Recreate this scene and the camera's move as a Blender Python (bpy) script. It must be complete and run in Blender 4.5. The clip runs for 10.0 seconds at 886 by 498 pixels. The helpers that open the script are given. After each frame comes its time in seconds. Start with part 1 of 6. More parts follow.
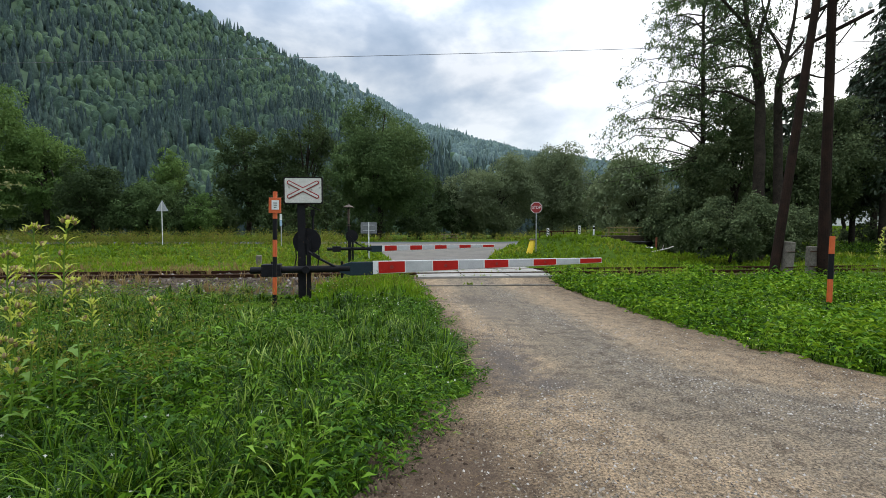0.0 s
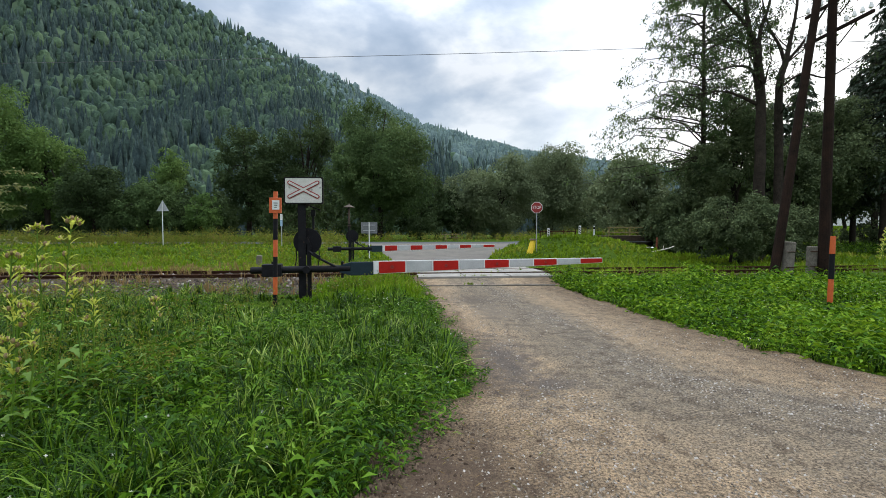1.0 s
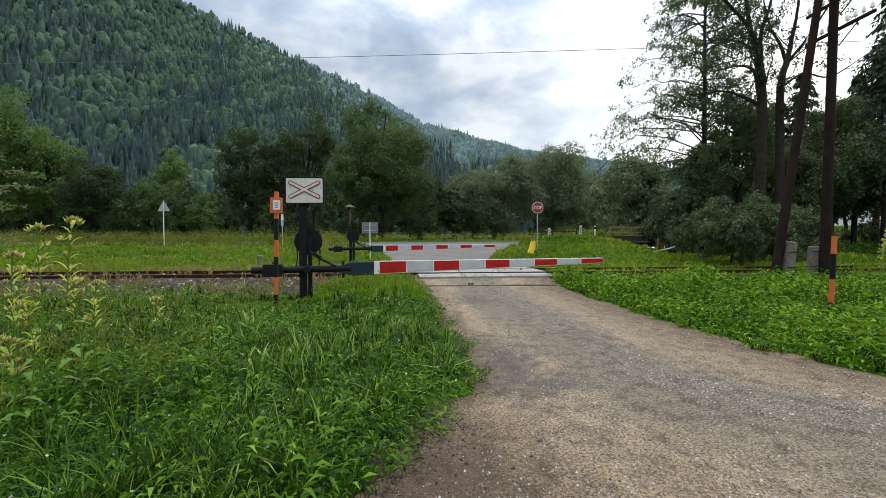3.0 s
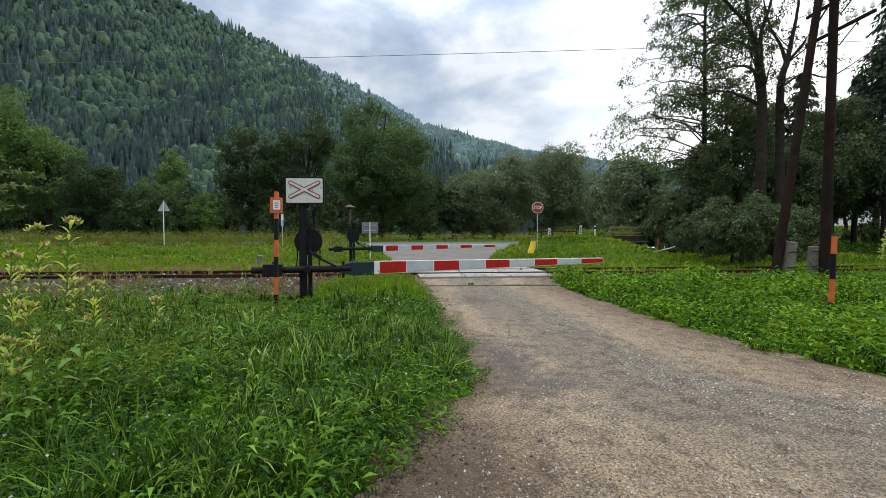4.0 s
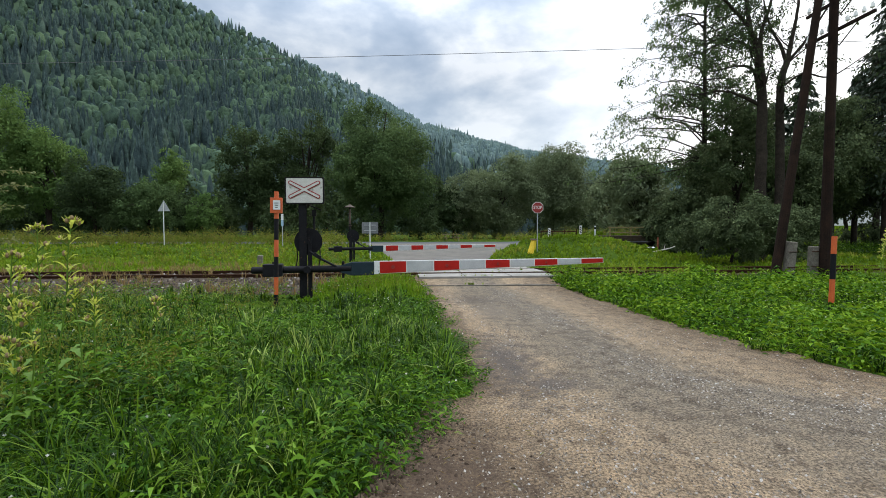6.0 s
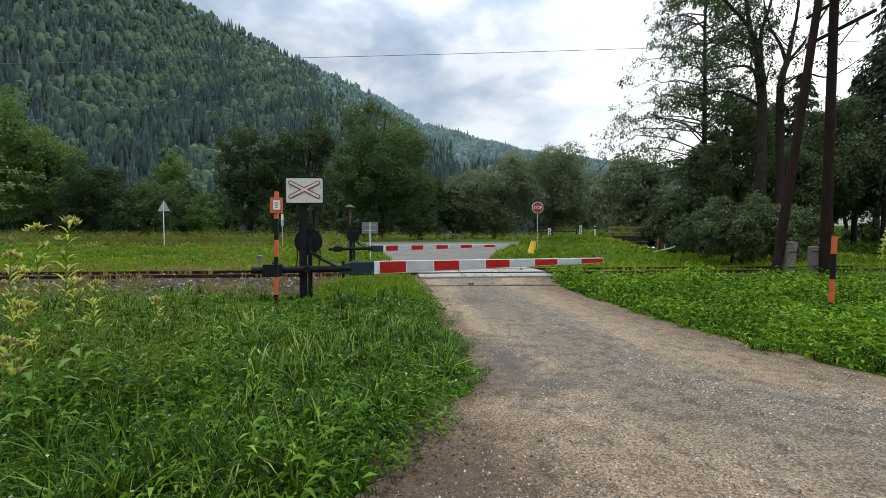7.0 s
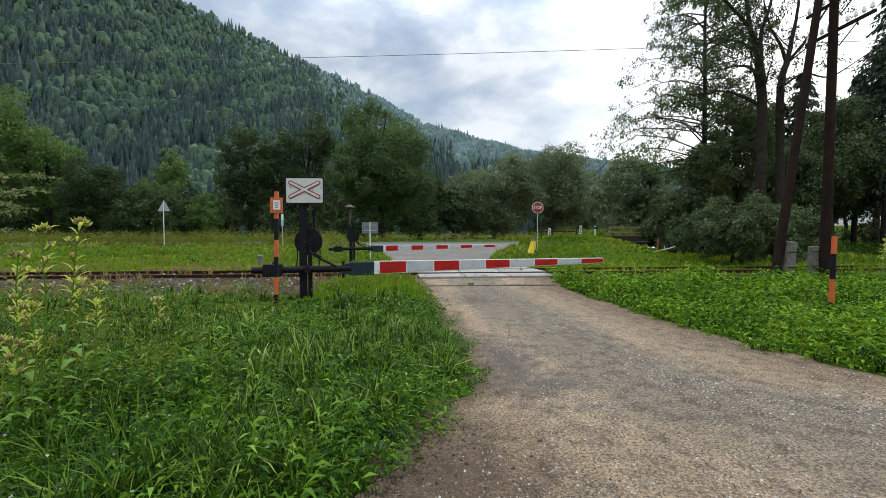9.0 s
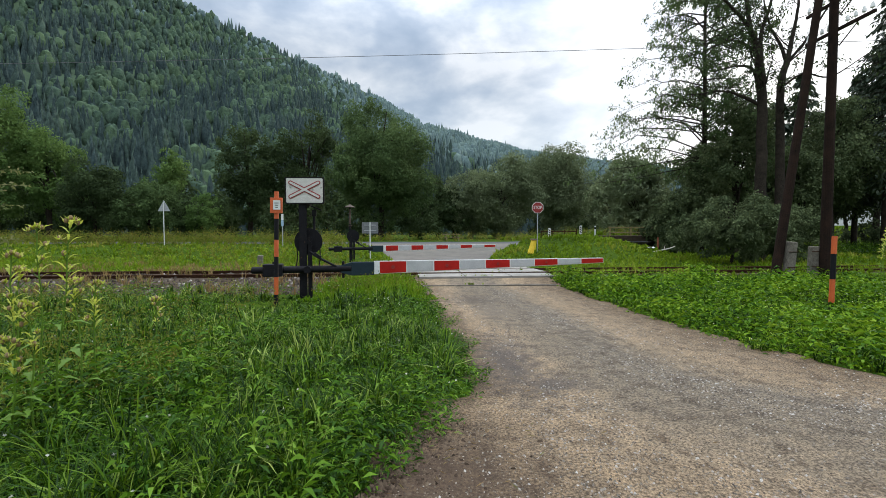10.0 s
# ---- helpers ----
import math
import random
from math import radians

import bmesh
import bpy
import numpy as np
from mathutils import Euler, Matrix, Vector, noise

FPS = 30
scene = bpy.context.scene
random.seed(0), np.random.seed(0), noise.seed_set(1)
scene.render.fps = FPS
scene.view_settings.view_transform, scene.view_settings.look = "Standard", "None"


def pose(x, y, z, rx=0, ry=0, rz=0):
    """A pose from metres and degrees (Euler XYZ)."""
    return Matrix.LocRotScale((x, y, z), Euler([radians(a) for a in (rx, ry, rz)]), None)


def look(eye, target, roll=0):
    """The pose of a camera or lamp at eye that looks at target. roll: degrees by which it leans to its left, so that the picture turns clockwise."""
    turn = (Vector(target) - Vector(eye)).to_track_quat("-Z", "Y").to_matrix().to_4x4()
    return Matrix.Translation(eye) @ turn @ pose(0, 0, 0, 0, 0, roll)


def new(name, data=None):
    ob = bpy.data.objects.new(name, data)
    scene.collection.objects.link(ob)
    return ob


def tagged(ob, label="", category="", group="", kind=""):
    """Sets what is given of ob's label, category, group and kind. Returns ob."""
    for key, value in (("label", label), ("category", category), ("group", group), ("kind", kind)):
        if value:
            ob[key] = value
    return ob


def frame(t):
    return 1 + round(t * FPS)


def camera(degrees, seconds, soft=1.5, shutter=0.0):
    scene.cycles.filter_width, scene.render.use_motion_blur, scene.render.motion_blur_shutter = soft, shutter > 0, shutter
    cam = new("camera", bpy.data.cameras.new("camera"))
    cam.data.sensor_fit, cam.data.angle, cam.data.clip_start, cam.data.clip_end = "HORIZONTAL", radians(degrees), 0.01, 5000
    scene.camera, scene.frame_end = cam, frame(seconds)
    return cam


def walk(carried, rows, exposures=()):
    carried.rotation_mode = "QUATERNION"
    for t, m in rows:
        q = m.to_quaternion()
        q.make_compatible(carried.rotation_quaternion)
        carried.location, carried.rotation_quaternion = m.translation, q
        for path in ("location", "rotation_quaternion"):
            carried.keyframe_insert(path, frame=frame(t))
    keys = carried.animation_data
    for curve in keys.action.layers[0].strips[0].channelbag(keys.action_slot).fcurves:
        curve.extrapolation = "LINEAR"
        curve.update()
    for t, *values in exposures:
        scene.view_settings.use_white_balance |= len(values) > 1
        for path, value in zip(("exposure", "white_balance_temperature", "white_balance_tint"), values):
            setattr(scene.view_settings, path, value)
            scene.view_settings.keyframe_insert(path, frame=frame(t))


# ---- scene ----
cam = camera(90, 10.0, soft=0.8)
EYE = (0.0, 0.0, 1.6)


def aim(yaw):
    return pose(*EYE, 87.88, 0, yaw)


walk(cam, [(0.0, aim(-0.15)), (1.0, aim(-0.10)), (2.0, aim(-0.03)), (4.0, aim(0.0)), (10.0, aim(0.01))])

# ---- light ----
SUN_EL, SUN_AZ = 17.5, 37.0      # degrees; azimuth clockwise from +y
scene.view_settings.exposure = 0.22
world = bpy.data.worlds.new("sky")
scene.world = world
world.use_nodes = True
wn, wl = world.node_tree.nodes, world.node_tree.links
sky = wn.new("ShaderNodeTexSky")
sky.sky_type = "NISHITA"
sky.sun_disc = False
sky.sun_elevation, sky.sun_rotation = radians(SUN_EL), radians(SUN_AZ)
sky.air_density, sky.dust_density, sky.ozone_density = 1.0, 0.6, 2.0
wn["Background"].inputs["Strength"].default_value = 0.032
wl.new(sky.outputs[0], wn["Background"].inputs["Color"])

sun = new("sun", bpy.data.lights.new("sun", "SUN"))
sun.data.energy, sun.data.angle, sun.data.color = 1.9, radians(10), (1.0, 0.93, 0.82)
sd = Vector((math.sin(radians(SUN_AZ)) * math.cos(radians(SUN_EL)), math.cos(radians(SUN_AZ)) * math.cos(radians(SUN_EL)), math.sin(radians(SUN_EL))))
sun.matrix_world = look(sd * 100, (0, 0, 0))


# ---- materials ----
def blank(name):
    m = bpy.data.materials.new(name)
    m.use_nodes = True
    return m, m.node_tree.nodes, m.node_tree.links


def ramp_node(nodes, stops):
    r = nodes.new("ShaderNodeValToRGB")
    e = r.color_ramp.elements
    while len(e) < len(stops):
        e.new(0.5)
    for el, (p, c) in zip(e, stops):
        el.position, el.color = p, (*c, 1)
    return r


def noise_node(nodes, links, scale, detail=4.0, rough=0.55, coords=None, distortion=0.0):
    n = nodes.new("ShaderNodeTexNoise")
    n.inputs["Scale"].default_value, n.inputs["Detail"].default_value = scale, detail
    n.inputs["Roughness"].default_value, n.inputs["Distortion"].default_value = rough, distortion
    if coords is not None:
        links.new(coords, n.inputs["Vector"])
    return n


def surface(name, dark, light, scale=6.0, fine=60.0, rough=0.7, metal=0.0, bump=0.2, dist=0.01, spec=0.5, wear=None, wear_amount=0.0):
    """Two noises of different size mix two colours; the fine one also gives relief; wear is a third colour in patches."""
    m, n, l = blank(name)
    b = n["Principled BSDF"]
    co = n.new("ShaderNodeTexCoord").outputs["Object"]
    big, small = noise_node(n, l, scale, 5, 0.6, co), noise_node(n, l, fine, 4, 0.6, co)
    mix = n.new("ShaderNodeMath")
    mix.operation = "MULTIPLY_ADD"
    l.new(small.outputs["Fac"], mix.inputs[0])
    mix.inputs[1].default_value = 0.5
    half = n.new("ShaderNodeMath")
    half.operation = "MULTIPLY"
    l.new(big.outputs["Fac"], half.inputs[0])
    half.inputs[1].default_value = 0.5
    l.new(half.outputs[0], mix.inputs[2])
    r = ramp_node(n, [(0.35, dark), (0.65, light)])
    l.new(mix.outputs[0], r.inputs["Fac"])
    colour = r.outputs["Color"]
    if wear:
        w = noise_node(n, l, scale * 2.3, 8, 0.7, co)
        wr = ramp_node(n, [(0.62 - wear_amount, (0, 0, 0)), (0.70 - wear_amount, (1, 1, 1))])
        l.new(w.outputs["Fac"], wr.inputs["Fac"])
        mx = n.new("ShaderNodeMixRGB")
        l.new(wr.outputs["Color"], mx.inputs["Fac"])
        l.new(colour, mx.inputs["Color1"])
        mx.inputs["Color2"].default_value = (*wear, 1)
        colour = mx.outputs["Color"]
    l.new(colour, b.inputs["Base Color"])
    b.inputs["Roughness"].default_value, b.inputs["Metallic"].default_value = rough, metal
    b.inputs["Specular IOR Level"].default_value = spec
    bp = n.new("ShaderNodeBump")
    bp.inputs["Strength"].default_value, bp.inputs["Distance"].default_value = bump, dist
    l.new(mix.outputs[0], bp.inputs["Height"])
    l.new(bp.outputs["Normal"], b.inputs["Normal"])
    return m


def foliage(name, cols, through_amount=0.35, rough=0.55, patch=0.0, gloss=0.25, single=0.45):
    """Leaves: colour varies leaf by leaf and, with patch, in larger patches; some light passes through."""
    m, n, l = blank(name)
    b = n["Principled BSDF"]
    g = n.new("ShaderNodeNewGeometry")
    k = len(cols) - 1
    r = ramp_node(n, [(i / k, c) for i, c in enumerate(cols)])
    fac = g.outputs["Random Per Island"]
    if patch:
        co = n.new("ShaderNodeTexCoord").outputs["Object"]
        big = noise_node(n, l, patch, 3, 0.5, co)
        ma = n.new("ShaderNodeMath")
        ma.operation = "MULTIPLY_ADD"
        l.new(fac, ma.inputs[0])
        ma.inputs[1].default_value = single
        sh = n.new("ShaderNodeMapRange")
        l.new(big.outputs["Fac"], sh.inputs["Value"])
        sh.inputs["From Min"].default_value, sh.inputs["From Max"].default_value = 0.3, 0.7
        sh.inputs["To Min"].default_value, sh.inputs["To Max"].default_value = 0.0, 1.0 - single
        l.new(sh.outputs["Result"], ma.inputs[2])
        fac = ma.outputs[0]
    l.new(fac, r.inputs["Fac"])
    l.new(r.outputs["Color"], b.inputs["Base Color"])
    b.inputs["Roughness"].default_value = rough
    b.inputs["Specular IOR Level"].default_value = gloss
    t = n.new("ShaderNodeBsdfTranslucent")
    hs = n.new("ShaderNodeHueSaturation")
    hs.inputs["Hue"].default_value, hs.inputs["Value"].default_value = 0.485, 1.3
    l.new(r.outputs["Color"], hs.inputs["Color"])
    l.new(hs.outputs["Color"], t.inputs["Color"])
    mx = n.new("ShaderNodeMixShader")
    mx.inputs["Fac"].default_value = through_amount
    l.new(b.outputs[0], mx.inputs[1])
    l.new(t.outputs[0], mx.inputs[2])
    l.new(mx.outputs[0], n["Material Output"].inputs["Surface"])
    return m


def ground_material(name, stops, scale, fine, bump=0.5, dist=0.03):
    m, n, l = blank(name)
    b = n["Principled BSDF"]
    co = n.new("ShaderNodeTexCoord").outputs["Object"]
    big, mid, small = noise_node(n, l, scale, 5, 0.6, co), noise_node(n, l, scale * 7, 5, 0.65, co), noise_node(n, l, fine, 5, 0.7, co)
    a = n.new("ShaderNodeMixRGB")
    a.inputs["Fac"].default_value = 0.5
    l.new(big.outputs["Fac"], a.inputs["Color1"])
    l.new(mid.outputs["Fac"], a.inputs["Color2"])
    a2 = n.new("ShaderNodeMixRGB")
    a2.inputs["Fac"].default_value = 0.4
    l.new(a.outputs["Color"], a2.inputs["Color1"])
    l.new(small.outputs["Fac"], a2.inputs["Color2"])
    r = ramp_node(n, stops)
    l.new(a2.outputs["Color"], r.inputs["Fac"])
    l.new(r.outputs["Color"], b.inputs["Base Color"])
    b.inputs["Roughness"].default_value = 1.0
    b.inputs["Specular IOR Level"].default_value = 0.02
    bp = n.new("ShaderNodeBump")
    bp.inputs["Strength"].default_value, bp.inputs["Distance"].default_value = bump, dist
    l.new(a2.outputs["Color"], bp.inputs["Height"])
    l.new(bp.outputs["Normal"], b.inputs["Normal"])
    return m


def road_material():
    """Gravel: pale tan wheel tracks, grey grit between and beside them, brown earth along the left edge."""
    m, n, l = blank("gravel_road")
    b = n["Principled BSDF"]
    tc = n.new("ShaderNodeTexCoord")
    co = tc.outputs["Object"]
    big, mid, small = noise_node(n, l, 0.7, 5, 0.6, co), noise_node(n, l, 5.0, 5, 0.65, co), noise_node(n, l, 42.0, 5, 0.8, co)
    uv = n.new("ShaderNodeSeparateXYZ")
    l.new(tc.outputs["UV"], uv.inputs[0])
    shift = n.new("ShaderNodeMath")
    shift.operation = "MULTIPLY_ADD"
    l.new(big.outputs["Fac"], shift.inputs[0])
    shift.inputs[1].default_value = 0.22
    l.new(uv.outputs["X"], shift.inputs[2])
    lane = ramp_node(n, [(0.10, (0.054, 0.034, 0.021)), (0.17, (0.130, 0.093, 0.058)), (0.29, (0.238, 0.177, 0.114)), (0.40, (0.152, 0.122, 0.087)), (0.62, (0.132, 0.109, 0.081)), (0.76, (0.222, 0.165, 0.106)), (0.88, (0.180, 0.133, 0.086)), (1.05, (0.130, 0.093, 0.058))])
    l.new(shift.outputs[0], lane.inputs["Fac"])
    speck = ramp_node(n, [(0.40, (0.30, 0.28, 0.27)), (0.5, (1.0, 1.0, 1.0)), (0.60, (1.9, 1.88, 1.86))])
    l.new(small.outputs["Fac"], speck.inputs["Fac"])
    stain = ramp_node(n, [(0.34, (0.50, 0.46, 0.43)), (0.47, (0.95, 0.95, 0.95)), (0.62, (1.22, 1.18, 1.12))])
    l.new(mid.outputs["Fac"], stain.inputs["Fac"])
    # streaks that wheels have drawn along the track
    sm = n.new("ShaderNodeMapping")
    sm.inputs["Scale"].default_value = (34, 9, 1)
    l.new(tc.outputs["UV"], sm.inputs["Vector"])
    st = noise_node(n, l, 1.0, 5, 0.65, sm.outputs["Vector"], 0.4)
    streak = ramp_node(n, [(0.34, (0.80, 0.79, 0.78)), (0.5, (1.0, 1.0, 1.0)), (0.66, (1.13, 1.11, 1.08))])
    l.new(st.outputs["Fac"], streak.inputs["Fac"])
    m0, m1, m2 = n.new("ShaderNodeMixRGB"), n.new("ShaderNodeMixRGB"), n.new("ShaderNodeMixRGB")
    for k, (x1, x2) in ((m0, (lane, streak)), (m1, (m0, speck)), (m2, (m1, stain))):
        k.blend_type = "MULTIPLY"
        k.inputs["Fac"].default_value = 0.9
        l.new(x1.outputs["Color"], k.inputs["Color1"])
        l.new(x2.outputs["Color"], k.inputs["Color2"])
    colour = m2.outputs["Color"]
    # an oily dark patch by the inner wheel track and bare damp earth at the near corner
    for at, size_, tone in (((0.80, 5.4, 0), (0.50, 1.7, 9), (0.062, 0.055, 0.052)), ((1.2, 4.55, 0), (0.45, 0.35, 9), (0.075, 0.064, 0.056)), ((0.75, 10.3, 0), (0.7, 0.9, 9), (0.08, 0.066, 0.052)), ((-0.05, 2.75, 0), (0.85, 0.8, 9), (0.070, 0.045, 0.030)), ((1.0, 8.8, 0), (0.5, 1.0, 9), (0.15, 0.12, 0.09))):
        sb, dv, ln = n.new("ShaderNodeVectorMath"), n.new("ShaderNodeVectorMath"), n.new("ShaderNodeVectorMath")
        sb.operation, dv.operation, ln.operation = "SUBTRACT", "DIVIDE", "LENGTH"
        l.new(co, sb.inputs[0])
        sb.inputs[1].default_value = at
        l.new(sb.outputs["Vector"], dv.inputs[0])
        dv.inputs[1].default_value = size_
        l.new(dv.outputs["Vector"], ln.inputs[0])
        rag = n.new("ShaderNodeMath")
        rag.operation = "MULTIPLY_ADD"
        l.new(mid.outputs["Fac"], rag.inputs[0])
        rag.inputs[1].default_value = 1.3
        l.new(ln.outputs["Value"], rag.inputs[2])
        am = n.new("ShaderNodeMapRange")
        l.new(rag.outputs[0], am.inputs["Value"])
        am.inputs["From Min"].default_value, am.inputs["From Max"].default_value = 0.9, 1.7
        am.inputs["To Min"].default_value, am.inputs["To Max"].default_value = 0.75, 0.0
        mx = n.new("ShaderNodeMixRGB")
        l.new(am.outputs["Result"], mx.inputs["Fac"])
        l.new(colour, mx.inputs["Color1"])
        mx.inputs["Color2"].default_value = (*tone, 1)
        colour = mx.outputs["Color"]
    l.new(colour, b.inputs["Base Color"])
    b.inputs["Roughness"].default_value = 0.9
    b.inputs["Specular IOR Level"].default_value = 0.2
    ad = n.new("ShaderNodeMath")
    ad.operation = "MULTIPLY_ADD"
    l.new(mid.outputs["Fac"], ad.inputs[0])
    ad.inputs[1].default_value = 2.0
    l.new(small.outputs["Fac"], ad.inputs[2])
    bp = n.new("ShaderNodeBump")
    bp.inputs["Strength"].default_value, bp.inputs["Distance"].default_value = 0.9, 0.024
    l.new(ad.outputs[0], bp.inputs["Height"])
    l.new(bp.outputs["Normal"], b.inputs["Normal"])
    return m


def cloud_material():
    m, n, l = blank("cloud")
    co = n.new("ShaderNodeTexCoord").outputs["Object"]
    mp = n.new("ShaderNodeMapping")
    mp.inputs["Scale"].default_value = (1 / 3500, 1 / 3500, 1.9 / 3500)
    mp.inputs["Location"].default_value = (1.3, 4.55, 2.2)
    l.new(co, mp.inputs["Vector"])
    a = noise_node(n, l, 5.2, 7, 0.52, mp.outputs["Vector"], 0.12)
    r = ramp_node(n, [(0.34, (0.44, 0.53, 0.655)), (0.44, (0.56, 0.645, 0.765)), (0.53, (0.78, 0.845, 0.925)), (0.64, (1.14, 1.16, 1.18))])
    l.new(a.outputs["Fac"], r.inputs["Fac"])
    # brighter round the veiled sun
    vn = n.new("ShaderNodeVectorMath")
    vn.operation = "NORMALIZE"
    l.new(co, vn.inputs[0])
    dt = n.new("ShaderNodeVectorMath")
    dt.operation = "DOT_PRODUCT"
    l.new(vn.outputs["Vector"], dt.inputs[0])
    dt.inputs[1].default_value = sd
    mr = n.new("ShaderNodeMapRange")
    mr.interpolation_type = "SMOOTHSTEP"
    l.new(dt.outputs["Value"], mr.inputs["Value"])
    mr.inputs["From Min"].default_value, mr.inputs["From Max"].default_value = 0.87, 1.0
    mr.inputs["To Min"].default_value, mr.inputs["To Max"].default_value = 0.0, 0.6
    ad = n.new("ShaderNodeMixRGB")
    ad.blend_type = "ADD"
    ad.inputs["Fac"].default_value = 1.0
    l.new(r.outputs["Color"], ad.inputs["Color1"])
    l.new(mr.outputs["Result"], ad.inputs["Color2"])
    # an overcast sky grows brighter towards the zenith
    sx = n.new("ShaderNodeSeparateXYZ")
    l.new(vn.outputs["Vector"], sx.inputs[0])
    ze = n.new("ShaderNodeMapRange")
    ze.interpolation_type = "SMOOTHSTEP"
    l.new(sx.outputs["Z"], ze.inputs["Value"])
    ze.inputs["From Min"].default_value, ze.inputs["From Max"].default_value = 0.3, 1.0
    ze.inputs["To Min"].default_value, ze.inputs["To Max"].default_value = 0.54, 3.7
    em = n.new("ShaderNodeEmission")
    l.new(ze.outputs["Result"], em.inputs["Strength"])
    l.new(ad.outputs["Color"], em.inputs["Color"])
    tr = n.new("ShaderNodeBsdfTransparent")
    sh = n.new("ShaderNodeAddShader")
    l.new(em.outputs[0], sh.inputs[0])
    l.new(tr.outputs[0], sh.inputs[1])
    l.new(sh.outputs[0], n["Material Output"].inputs["Surface"])
    return m


M_CLOUD = cloud_material()
M_GROUND = ground_material("meadow_soil", [(0.3, (0.016, 0.024, 0.004)), (0.45, (0.028, 0.050, 0.005)), (0.55, (0.044, 0.080, 0.007)), (0.7, (0.080, 0.092, 0.016))], 0.25, 9.0)
M_GRAVEL = road_material()
M_BED = ground_material("ballast_bed", [(0.32, (0.020, 0.015, 0.010)), (0.45, (0.046, 0.034, 0.024)), (0.58, (0.080, 0.062, 0.044)), (0.7, (0.10, 0.095, 0.045))], 0.7, 30.0, 0.8, 0.03)
M_APRON = surface("worn_asphalt", (0.086, 0.079, 0.069), (0.140, 0.128, 0.112), 0.9, 30, 0.9, bump=0.3, spec=0.15, wear=(0.145, 0.128, 0.104), wear_amount=0.05)
M_ASPHALT = surface("asphalt", (0.052, 0.056, 0.060), (0.085, 0.090, 0.095), 0.6, 40, 0.95, spec=0.05)
M_CONCRETE = surface("concrete", (0.14, 0.13, 0.112), (0.27, 0.25, 0.22), 3, 40, 0.9, bump=0.5)
M_OLDCONC = surface("weathered_concrete", (0.070, 0.062, 0.050), (0.19, 0.17, 0.14), 9, 60, 0.95, bump=0.8, spec=0.1, wear=(0.06, 0.058, 0.038), wear_amount=0.04)
M_RAIL = surface("rusty_steel", (0.022, 0.011, 0.007), (0.066, 0.032, 0.018), 8, 60, 0.95, metal=0.0, spec=0.05)
M_SLEEPER = surface("old_timber", (0.022, 0.016, 0.011), (0.065, 0.05, 0.035), 6, 60, 0.98, bump=0.6, spec=0.05)
M_BLACK = surface("black_paint", (0.004, 0.004, 0.005), (0.012, 0.012, 0.014), 5, 70, 0.6, spec=0.12, wear=(0.05, 0.028, 0.018), wear_amount=0.02)
M_NAVY = surface("dark_blue_paint", (0.006, 0.016, 0.022), (0.013, 0.028, 0.036), 5, 60, 0.55, spec=0.25)
M_WHITE = surface("white_paint", (0.52, 0.52, 0.50), (0.68, 0.68, 0.66), 4, 50, 0.6, bump=0.05, spec=0.25, wear=(0.40, 0.38, 0.34), wear_amount=0.0)
M_PANEL = surface("grey_white_panel", (0.32, 0.325, 0.32), (0.42, 0.425, 0.42), 4, 50, 0.6, bump=0.05, spec=0.2)
M_RED = surface("red_reflective", (0.28, 0.010, 0.007), (0.38, 0.016, 0.010), 5, 60, 0.6, bump=0.05, spec=0.15, wear=(0.30, 0.02, 0.015), wear_amount=0.02)
M_ORANGE = surface("orange_paint", (0.40, 0.065, 0.012), (0.54, 0.105, 0.02), 6, 60, 0.55, bump=0.1, wear=(0.35, 0.10, 0.03), wear_amount=0.03)
M_YELLOW = surface("yellow_plastic", (0.65, 0.42, 0.02), (0.80, 0.58, 0.04), 5, 40, 0.5)
M_GREY = surface("galvanised", (0.28, 0.29, 0.30), (0.45, 0.46, 0.47), 8, 60, 0.45, metal=0.6)
M_TAR = surface("tarred_pole", (0.007, 0.006, 0.005), (0.030, 0.017, 0.012), 3, 40, 0.95, bump=0.6, spec=0.08)
M_BARK = surface("bark", (0.012, 0.010, 0.008), (0.046, 0.037, 0.029), 2.5, 25, 0.98, bump=0.9, dist=0.03, spec=0.04)
def stone_material(name, cols):
    m, n, l = blank(name)
    b = n["Principled BSDF"]
    g = n.new("ShaderNodeNewGeometry")
    co = n.new("ShaderNodeTexCoord").outputs["Object"]
    r = ramp_node(n, cols)
    l.new(g.outputs["Random Per Island"], r.inputs["Fac"])
    sp = noise_node(n, l, 70, 3, 0.6, co)
    mx = n.new("ShaderNodeMixRGB")
    mx.blend_type = "OVERLAY"
    mx.inputs["Fac"].default_value = 0.6
    l.new(r.outputs["Color"], mx.inputs["Color1"])
    l.new(sp.outputs["Fac"], mx.inputs["Color2"])
    l.new(mx.outputs["Color"], b.inputs["Base Color"])
    b.inputs["Roughness"].default_value, b.inputs["Specular IOR Level"].default_value = 0.95, 0.1
    return m


M_ROCK = stone_material("ballast_stone", [(0.0, (0.014, 0.011, 0.008)), (0.5, (0.046, 0.036, 0.028)), (0.85, (0.095, 0.080, 0.066)), (1.0, (0.24, 0.22, 0.195))])
M_GRIT = stone_material("grit", [(0.0, (0.05, 0.04, 0.032)), (0.4, (0.17, 0.135, 0.10)), (0.85, (0.22, 0.185, 0.145)), (1.0, (0.31, 0.275, 0.235))])
M_PEBBLE = stone_material("pebble", [(0.0, (0.06, 0.05, 0.042)), (0.45, (0.17, 0.145, 0.115)), (0.8, (0.27, 0.24, 0.205)), (1.0, (0.40, 0.375, 0.34))])
M_EARTH = stone_material("crumbled_earth", [(0.0, (0.022, 0.015, 0.010)), (0.5, (0.060, 0.041, 0.028)), (1.0, (0.12, 0.088, 0.060))])
